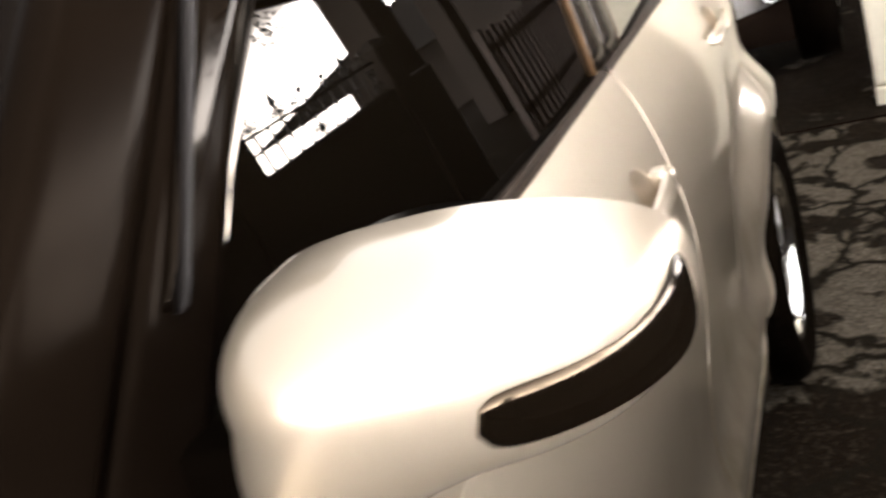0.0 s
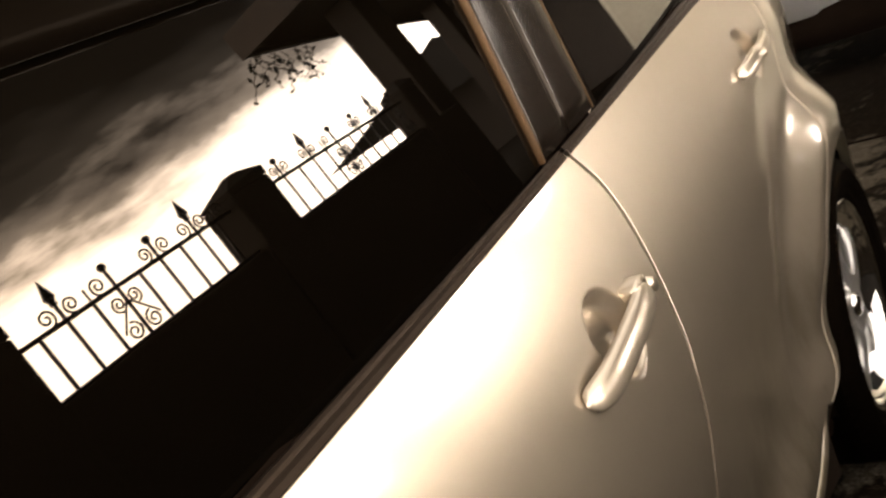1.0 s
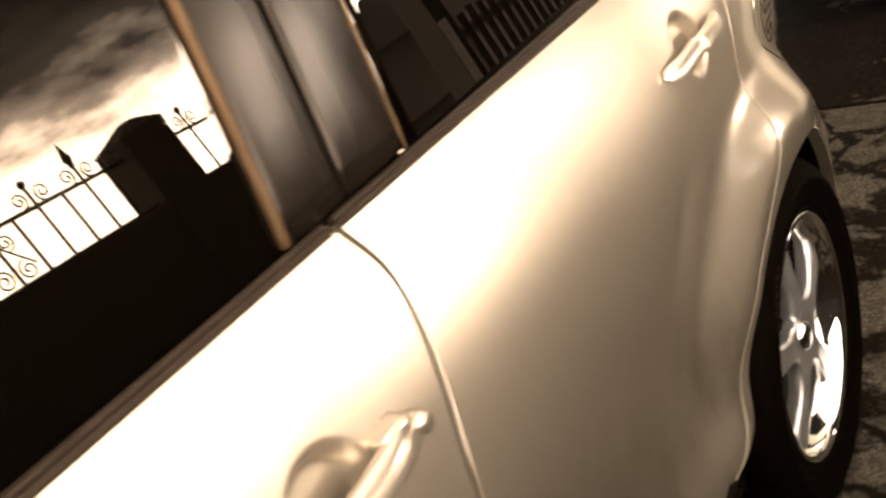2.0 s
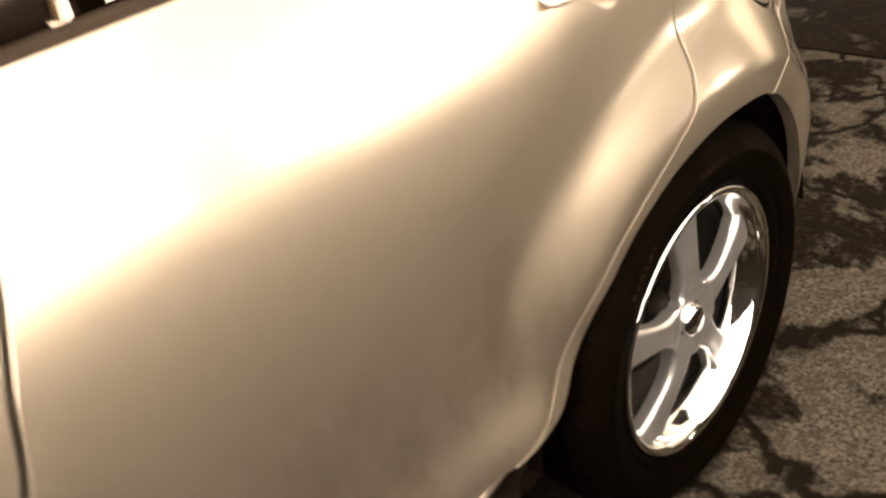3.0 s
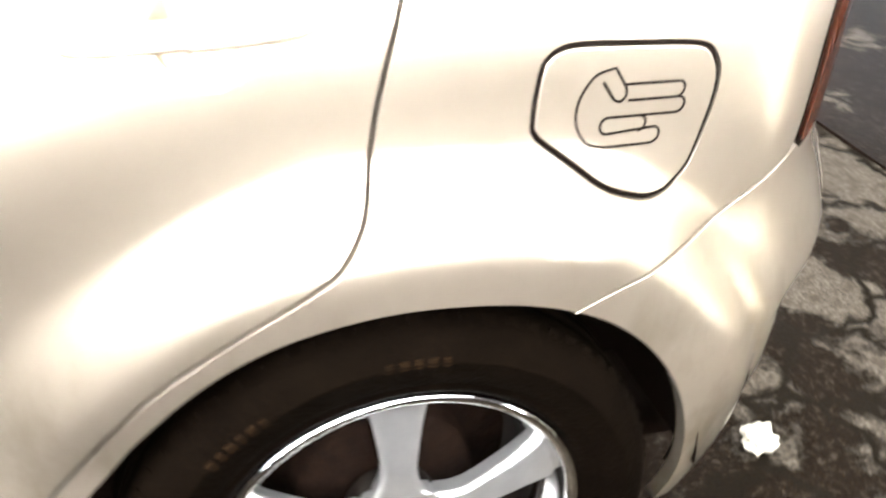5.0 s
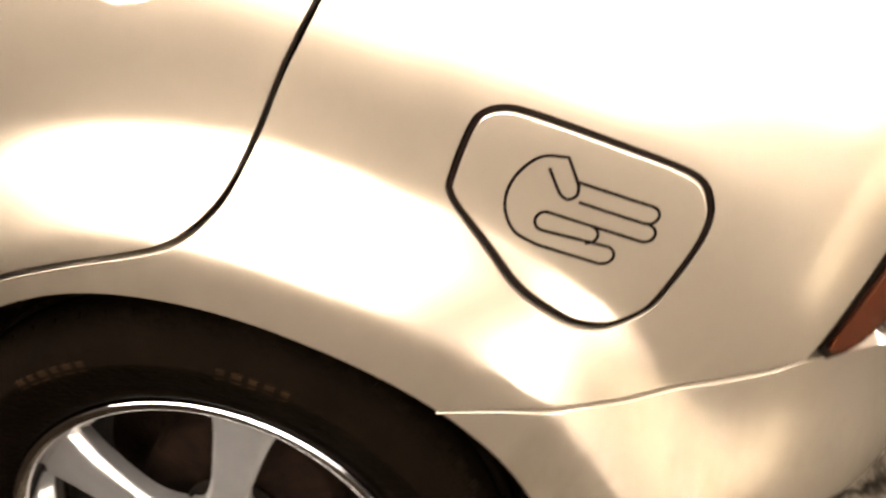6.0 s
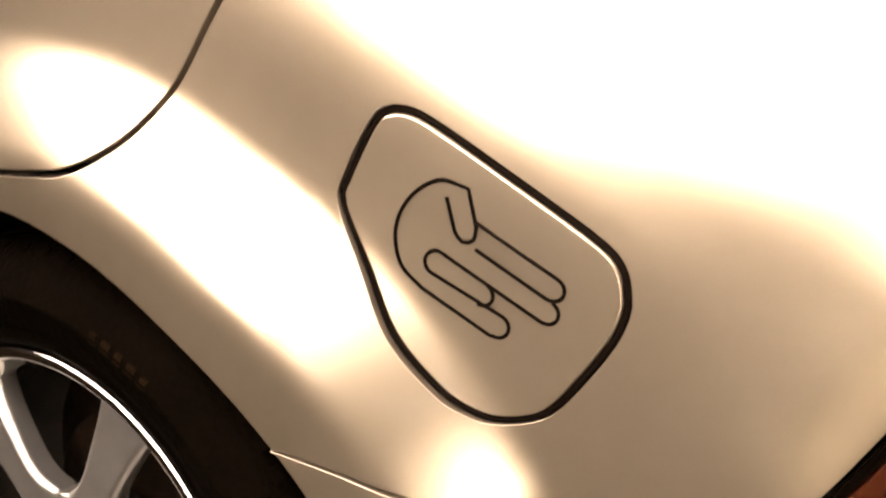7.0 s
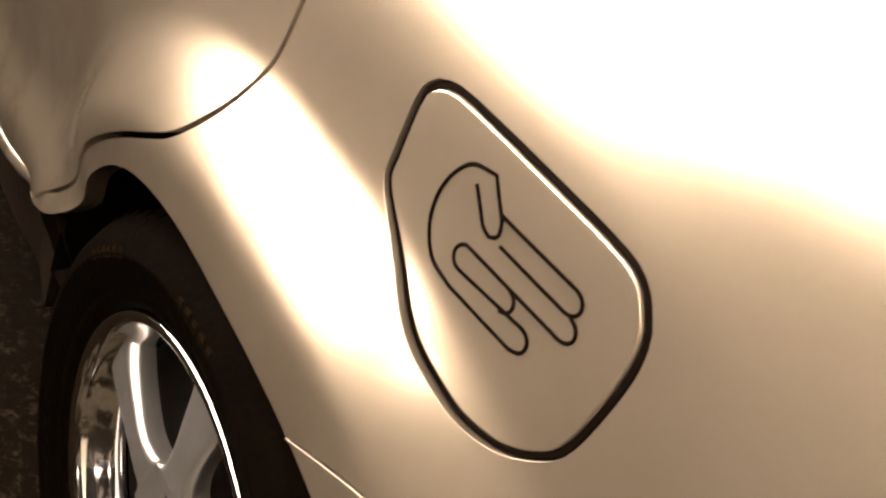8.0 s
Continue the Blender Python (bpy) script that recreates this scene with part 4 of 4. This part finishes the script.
bm = box_bm(-2.75, 0.20, 0.20, 0.50, 1.49, 0.26)
part("underbody", bm, DARK, car)
bm = box_bm(-1.75, 0.24, 0.30, 0.10, 1.45, 0.96, 0.03)
part("cabin_trim", bm, DARK, car)
# upper rear side window pane and rear pillar
strip("rear_pillar", proud(0.008), [(-0.06, 1.0), (0.04, 1.10), (0.20, 1.40), (-0.13, 1.40)], PAINT, car, thick=0.02)


# ---------------------------------------------------------------- door mirror
def mirror_shell():
    """Rounded cap, bulging forwards, with the smoked signal lens let into its outer lower half."""
    c = Vector((-1.700, -0.044, 1.086))
    RX, RY, RZ = 0.1004, 0.1096, 0.0544

    def cap(th, ph, grow=0.0):
        # th runs from inboard (0) to outboard (pi), ph from below (-pi/2) to above (pi/2)
        cy, cp, sp = math.cos(th), math.cos(ph), math.sin(ph)
        e = 0.80
        f = lambda v: math.copysign(abs(v) ** e, v)
        # the outer end is cut back above the lens
        y = (RY + grow) * f(cy) * abs(cp) ** (0.55 + 0.60 * max(0.0, -cy) * max(0.0, sp) ** 0.5 - 0.25 * max(0.0, cy) * max(0.0, -sp) ** 0.5)
        z = (RZ + grow) * f(sp)
        # deeper below towards the foot
        z *= 1 + 0.80 * float(step_of(-0.25, 0.85, cy)) * max(0.0, -sp)
        x = -(RX + grow) * abs(math.sin(th)) ** 0.8 * abs(cp) ** 0.8
        # swept back towards the outer end
        y *= 0.85 if y > 0 else 1.0
        y += 0.034 * max(0.0, cy) * max(0.0, -sp)
        x -= 0.030 * max(0.0, -sp) ** 2 * float(step_of(-0.3, 0.5, cy))
        x += 0.30 * -y + 0.49 * max(0, -y - 0.03) ** 2
        z += 0.048 * y
        return c + Vector((x, y, z))

    nt, npn = 56, 40
    vs, fs = [], []
    for i in range(nt + 1):
        for j in range(npn + 1):
            vs.append(cap(math.pi * i / nt, -math.pi / 2 + math.pi * j / npn))
    w = npn + 1
    for i in range(nt):
        for j in range(npn):
            fs.append((i * w + j, i * w + j + 1, (i + 1) * w + j + 1, (i + 1) * w + j))
    # back rim
    bm = bmesh.new()
    bvv = [bm.verts.new(v) for v in vs]
    for f in fs:
        try:
            bm.faces.new([bvv[k] for k in f])
        except ValueError:
            pass
    bmesh.ops.remove_doubles(bm, verts=bm.verts, dist=1e-5)
    mirror = part("side_mirror", bm, PAINT, car, "body-coloured door mirror with a smoked turn signal")
    # signal lens band
    vs, fs = [], []
    n, m = 40, 10
    for i in range(n + 1):
        u = i / n
        th = radians(105 + (172 - 105) * u)
        taper = (1 - abs(2 * u - 1) ** 9) ** 0.5
        for j in range(m + 1):
            v = j / m - 0.5
            ph = radians(-6 - 8 * u) + v * radians(22 + 5 * u) * (0.05 + 0.95 * taper) + (v + 0.5) * radians(20) * u ** 5
            edge = 1 - abs(2 * v) ** 8
            vs.append(cap(th, ph, 0.0012 + 0.0022 * edge * taper))
    w = m + 1
    for i in range(n):
        for j in range(m):
            fs.append((i * w + j, i * w + j + 1, (i + 1) * w + j + 1, (i + 1) * w + j))
    raw("turn_signal", vs, fs, SIGNAL, mirror, "smoked dark turn signal lens")
    # mirror glass, bezel and foot
    bm = bmesh.new()
    bmesh.ops.create_cone(bm, cap_ends=True, segments=48, radius1=1, radius2=1, depth=0.10, matrix=Matrix.Translation(c + Vector((0.030, 0.02, 0))) @ Matrix.Rotation(radians(90), 4, "Y") @ Matrix.Diagonal((RZ * 0.78, RY * 0.70, 0.3, 1)))
    part("mirror_bezel", bm, BLACK_TRIM, mirror)
    bm = bmesh.new()
    bmesh.ops.create_cone(bm, cap_ends=True, segments=48, radius1=1, radius2=1, depth=0.01, matrix=Matrix.Translation(c + Vector((0.047, 0.02, 0))) @ Matrix.Rotation(radians(90), 4, "Y") @ Matrix.Diagonal((RZ * 0.72, RY * 0.64, 0.3, 1)))
    part("mirror_glass", bm, CHROME, mirror)
    bm = box_bm(-1.75, 0.02, 0.990, -1.66, 0.16, 1.046, 0.012)
    part("mirror_foot", bm, BLACK_TRIM, mirror)


mirror_shell()

# ---------------------------------------------------------------- boundary wall and iron fence
FX, FY, FA = 0.0, -1.673, math.atan2(-0.215, 1.0)
FENCE = Matrix.Translation((FX, FY, 0)) @ Matrix.Rotation(FA, 4, "Z")
WALL_TOP, RAIL_Z = 1.050, 1.222


def fence_u(x):
    return x / math.cos(FA)


def placed(ob, m):
    ob.matrix_basis = m
    return ob


wall = placed(part("boundary_wall", box_bm(-9.0, -0.085, -0.05, fence_u(2.35), 0.03, WALL_TOP, 0.012), RENDERED_WALL, None, "weathered rendered boundary wall, coloured dark for its backlit side", smooth=False), FENCE)
tagged(wall, category="wall", kind="structure")

PIERS = [-3.20, -0.890, 0.260, 1.860]


def gate_pier(u):
    p = tagged(new("wall_pier"), "dark rendered masonry pier with a shallow cap", "pier", "piers of the boundary wall")
    w, y0, y1 = 0.115, -0.11, 0.05
    bm = box_bm(-w, y0, -0.05, w, y1, 1.262, 0.008)
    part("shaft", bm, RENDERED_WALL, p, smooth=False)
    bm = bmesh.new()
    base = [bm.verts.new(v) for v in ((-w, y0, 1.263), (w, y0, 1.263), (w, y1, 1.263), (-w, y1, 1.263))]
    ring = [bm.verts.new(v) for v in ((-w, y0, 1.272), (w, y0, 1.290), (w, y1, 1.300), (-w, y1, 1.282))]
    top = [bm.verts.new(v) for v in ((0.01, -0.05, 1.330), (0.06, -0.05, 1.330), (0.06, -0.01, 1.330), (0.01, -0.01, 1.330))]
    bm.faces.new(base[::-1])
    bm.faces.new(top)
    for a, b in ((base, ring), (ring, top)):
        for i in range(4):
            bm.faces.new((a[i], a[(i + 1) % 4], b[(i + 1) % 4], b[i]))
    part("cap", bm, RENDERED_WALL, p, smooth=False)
    p.matrix_basis = FENCE @ Matrix.Translation((u, 0, 0))


for u in PIERS:
    gate_pier(u)


def scroll_points(cx, cz, r, turns, start, way):
    pts = []
    n = int(20 * turns)
    for i in range(n + 1):
        q = i / n
        a = radians(start) + way * 2 * math.pi * turns * q
        rr = r * (1 - 0.80 * q)
        pts.append((cx + rr * math.cos(a), 0.0, cz + rr * math.sin(a)))
    return pts


def fence_panel(u0, u1, phase, pitch=0.093):
    f = tagged(new("iron_fence"), "black wrought-iron fence panel with scrolls and spear finials", "fence", "fence panels on the boundary wall")
    raw("rail", *tube_mesh([(u0, 0, RAIL_Z), (u1, 0, RAIL_Z)], 0.0075, 6), IRON, f)
    raw("rail", *tube_mesh([(u0, 0, WALL_TOP + 0.006), (u1, 0, WALL_TOP + 0.006)], 0.006, 6), IRON, f)
    k, u = phase, u1 - 0.086
    while u > u0 + 0.03:
        kind = k % 6
        top = RAIL_Z + 0.058 if kind in (0, 2, 4) else RAIL_Z
        raw("bar", *tube_mesh([(u, 0, WALL_TOP - 0.01), (u, 0, top)], 0.0058, 6), IRON, f)
        if kind == 0:  # spear
            bm = bmesh.new()
            for z0, z1, r0, r1 in ((0.050, 0.058, 0.011, 0.011), (0.058, 0.074, 0.008, 0.0165), (0.074, 0.130, 0.0165, 0.001)):
                bmesh.ops.create_cone(bm, cap_ends=True, segments=8, radius1=r0, radius2=r1, depth=z1 - z0, matrix=Matrix.Translation((u, 0, RAIL_Z + (z0 + z1) / 2)))
            part("spear", bm, IRON, f)
        elif kind in (2, 4):
            bm = bmesh.new()
            bmesh.ops.create_uvsphere(bm, u_segments=10, v_segments=8, radius=0.0135, matrix=Matrix.Translation((u, 0, RAIL_Z + 0.068)))
            part("ball", bm, IRON, f)
        # scroll pairs stand on the rail between a ball and a spear
        if kind in (0, 2):
            s = -1 if kind == 0 else 1
            raw("scroll", *tube_mesh(scroll_points(u + s * 0.044, RAIL_Z + 0.031, 0.028, 1.5, 270, -s), 0.0038, 5), IRON, f)
            raw("scroll", *tube_mesh(scroll_points(u - s * 0.040, RAIL_Z + 0.031, 0.026, 1.5, 270, s), 0.0038, 5), IRON, f)
        if kind == 5:
            raw("scroll", *tube_mesh(scroll_points(u + 0.045, RAIL_Z + 0.031, 0.028, 1.5, 270, -1), 0.0038, 5), IRON, f)
            raw("spike", *tube_mesh([(u, 0, RAIL_Z), (u, 0, RAIL_Z + 0.045)], 0.004, 5), IRON, f)
        if kind == 4:  # lyre of four spirals under the rail
            for s in (-1, 1):
                raw("scroll", *tube_mesh(scroll_points(u + s * 0.031, RAIL_Z - 0.045, 0.025, 1.5, 270, s), 0.0038, 5), IRON, f)
                raw("scroll", *tube_mesh(scroll_points(u + s * 0.040, WALL_TOP + 0.040, 0.029, 1.5, 90, s), 0.0038, 5), IRON, f)
                raw("brace", *tube_mesh([(u + s * 0.006, 0, RAIL_Z - 0.05), (u + s * 0.072, 0, WALL_TOP + 0.045)], 0.0038, 5), IRON, f)
        k += 1
        u -= pitch
    f.matrix_basis = FENCE


fence_panel(-0.775, 0.145, 5)
fence_panel(0.375, 1.745, 4, 0.115)
fence_panel(-3.085, -1.005, 0)

# ---------------------------------------------------------------- white pier and timber gate behind the car
pier = tagged(new("white_pier"), "white limewashed masonry pier with a dirty chipped foot", "pier")
part("shaft", box_bm(1.86, -0.60, 0.075, 2.25, -0.205, 2.30, 0.02), WHITE_WALL, pier, smooth=False)
part("plinth", box_bm(1.857, -0.603, -0.01, 2.253, -0.202, 0.073, 0.012), WHITE_WALL, pier, smooth=False)
part("coping", box_bm(1.83, -0.63, 2.302, 2.28, -0.175, 2.36, 0.012), WHITE_WALL, pier, smooth=False)
joint = part("drain_channel", box_bm(1.717, -2.0, -0.01, 1.725, 3.2, 0.0075, 0.002), DARK, None, "narrow dark joint across the driveway")
tagged(joint, category="joint", kind="structure")


def slab(pts, z0, z1):
    """A flat plate with the plan pts."""
    bm = bmesh.new()
    lo = [bm.verts.new((x, y, z0)) for x, y in pts]
    hi = [bm.verts.new((x, y, z1)) for x, y in pts]
    bm.faces.new(lo[::-1])
    bm.faces.new(hi)
    for i in range(len(pts)):
        k = (i + 1) % len(pts)
        bm.faces.new((lo[i], lo[k], hi[k], hi[i]))
    return bm


def porch():
    p = tagged(new("carport"), "dark carport roof on square masonry columns", "carport")
    part("roof", slab([(2.10, -3.06), (9.0, -5.60), (9.0, 3.4), (2.10, 3.4)], 2.03, 2.15), ROOF_TILE, p, smooth=False)
    part("fascia", slab([(2.05, -3.12), (2.096, -3.12), (2.096, 3.4), (2.05, 3.4)], 2.00, 2.19), TIMBER, p, smooth=False)
    part("fascia", slab([(2.10, -3.115), (9.0, -5.655), (9.0, -5.605), (2.10, -3.065)], 2.00, 2.19), TIMBER, p, smooth=False)
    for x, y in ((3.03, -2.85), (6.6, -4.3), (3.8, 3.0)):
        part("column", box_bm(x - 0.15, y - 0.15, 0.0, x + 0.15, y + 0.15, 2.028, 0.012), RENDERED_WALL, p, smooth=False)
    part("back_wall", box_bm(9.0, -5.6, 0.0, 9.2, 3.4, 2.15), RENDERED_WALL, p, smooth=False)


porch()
# unseen wall, added to block sky light from the far side
hw = part("unseen_wall", box_bm(-9.0, 3.4, -0.05, 2.6, 3.6, 3.1), RENDERED_WALL, None, "plain unseen wall added along the driveway to block sky light", smooth=False)
tagged(hw, category="wall", kind="structure")


def timber_gate():
    g = tagged(new("timber_gate"), "brown slatted timber gate beside the carport", "gate")
    for i in range(16):
        x = 4.35 + i * 0.16
        part("slat", box_bm(x, -2.75, 0.06, x + 0.11, -2.72, 0.98 + 0.02 * math.sin(i * 1.7), 0.004), TIMBER, g, smooth=False)
    for z in (0.22, 0.80):
        part("rail", box_bm(4.3, -2.79, z, 6.95, -2.752, z + 0.08, 0.004), TIMBER, g, smooth=False)
    for x in (4.26, 6.93):
        part("post", box_bm(x - 0.04, -2.80, 0.0, x + 0.04, -2.72, 1.02, 0.005), TIMBER, g, smooth=False)


timber_gate()


def vine():
    """A thin bare-stemmed creeper hanging below the roof edge."""
    v = tagged(new("creeper"), "thin creeper with small leaves hanging from the roof edge", "plant")
    rnd = random.Random(5)
    leaves, lf = [], []
    for s in range(14):
        x = 2.14 + rnd.random() * 1.2
        y, z = -3.14 - (x - 2.10) * 0.368 - rnd.random() * 0.05, 2.01
        pts = [(x, y, z)]
        for k in range(9):
            x += rnd.uniform(-0.05, 0.05)
            y += rnd.uniform(-0.02, 0.02)
            z -= rnd.uniform(0.01, 0.045)
            pts.append((x, y, z))
            for _ in range(1):
                a = rnd.random() * 6.28
                r = rnd.uniform(0.015, 0.03)
                b = len(leaves)
                leaves.extend([(x, y, z), (x + r * math.cos(a), y + 0.01, z + r * math.sin(a)), (x + 1.8 * r * math.cos(a + 0.3), y, z + 1.8 * r * math.sin(a + 0.3)), (x + r * math.cos(a + 0.8), y - 0.01, z + r * math.sin(a + 0.8))])
                lf.append((b, b + 1, b + 2, b + 3))
        raw("stem", *tube_mesh(pts, 0.004, 5), TIMBER, v)
    ob = raw("foliage", leaves, lf, LEAF, v, smooth=False)
    tagged(ob, kind="stuff")


vine()


def neighbour_house():
    h = tagged(new("neighbour_house"), "low dark house with a wide sloping roof beyond the wall", "house")
    part("wall", box_bm(14.5, -12.0, -0.6, 20.0, -9.2, 1.16), RENDERED_WALL, h, smooth=False)
    bm = bmesh.new()
    a = [bm.verts.new((x, -8.1, z)) for x, z in ((6.9, 1.12), (12.0, 2.16), (18.5, 1.14))]
    b = [bm.verts.new((x + 4.4, -12.3, z)) for x, z in ((6.9, 1.12), (12.0, 2.16), (18.5, 1.14))]
    for f in ((a[0], a[1], a[2]), (b[2], b[1], b[0]), (a[0], b[0], b[1], a[1]), (a[1], b[1], b[2], a[2]), (a[2], b[2], b[0], a[0])):
        bm.faces.new(f)
    part("roof", bm, ROOF_TILE, h, smooth=False)


neighbour_house()


# ---------------------------------------------------------------- second car parked behind
def second_car():
    c = tagged(new("parked_car"), "silver car parked nose-in behind, under the carport roof", "car")
    prof = spline([(0.0, 0.10), (0.12, 0.015), (0.28, 0.0), (0.42, 0.035), (0.52, 0.12)])
    nv, ny = 16, 40
    vs, fs = [], []
    for j in range(nv + 1):
        h = 0.52 * j / nv
        for i in range(ny + 1):
            v = i / ny
            y = 0.105 + 1.515 * v
            e = abs(2 * v - 1)
            vs.append((2.40 + float(prof(h)) + 0.32 * max(0, e - 0.55) ** 2 / 0.2, y, 0.315 + h))
    w = ny + 1
    for j in range(nv):
        for i in range(ny):
            fs.append((j * w + i, j * w + i + 1, (j + 1) * w + i + 1, (j + 1) * w + i))
    raw("bumper", vs, fs, SILVER_PAINT, c)
    part("body", box_bm(2.72, 0.01, 0.32, 6.2, 1.61, 0.95, 0.08), SILVER_PAINT, c)
    part("cabin", box_bm(3.6, 0.14, 0.95, 5.9, 1.48, 1.45, 0.16), GLASS, c)
    part("underbody", box_bm(2.52, 0.10, 0.18, 6.0, 1.52, 0.33), DARK, c)
    bm = bmesh.new()
    bmesh.ops.create_cone(bm, cap_ends=True, segments=32, radius1=0.045, radius2=0.045, depth=0.03, matrix=Matrix.Translation((2.412, 0.15, 0.445)) @ Matrix.Rotation(radians(90), 4, "Y"))
    fog = part("fog_lamp", bm, LENS, c, "round clear fog lamp")
    bm = bmesh.new()
    for k in range(40):
        a = 2 * math.pi * k / 40
    vs, fs = tube_mesh([(2.398, 0.15 + 0.050 * math.cos(2 * math.pi * k / 40), 0.445 + 0.050 * math.sin(2 * math.pi * k / 40)) for k in range(40)], 0.006, 6, closed=True)
    bm.free()
    raw("fog_bezel", vs, fs, CHROME, fog)
    for x in (2.84, 5.35):
        for y0 in (-0.085, 1.54):
            bm = bmesh.new()
            m = Matrix.Translation((x, y0 + 0.09, 0.285)) @ Matrix.Rotation(radians(90), 4, "X")
            bmesh.ops.create_cone(bm, cap_ends=True, segments=40, radius1=0.285, radius2=0.285, depth=0.18, matrix=m)
            wheel = part("wheel", bm, TYRE, c)
            bm = bmesh.new()
            bmesh.ops.create_cone(bm, cap_ends=True, segments=40, radius1=0.19, radius2=0.16, depth=0.02, matrix=Matrix.Translation((x, y0 - 0.008, 0.285)) @ Matrix.Rotation(radians(-90), 4, "X"))
            part("rim", bm, CHROME, wheel)


second_car()


# ---------------------------------------------------------------- small things on the ground
def pebble(x, y, r, seed):
    """A crumpled scrap: folded facets, standing up a little at one side."""
    rnd = random.Random(seed)
    bm = bmesh.new()
    bmesh.ops.create_icosphere(bm, subdivisions=3, radius=r)
    for v in bm.verts:
        d = v.co.normalized()
        c = noise.cell(d * 2.6 + Vector((seed * 3.1, 0, 0)))
        v.co = d * r * (0.85 + 0.16 * c + 0.34 * noise.noise(d * 5 + Vector((seed, 0, 0))))
        v.co.z *= 0.75
    ob = part("paper_scrap", bm, WHITE_WALL, None, "crumpled white scrap lying on the damp concrete", smooth=False)
    tagged(ob, category="litter")
    ob.matrix_basis = Matrix.Translation((x, y, r * 0.62)) @ Matrix.Rotation(rnd.random() * 6, 4, "Z")


pebble(0.727, 0.314, 0.034, 1)
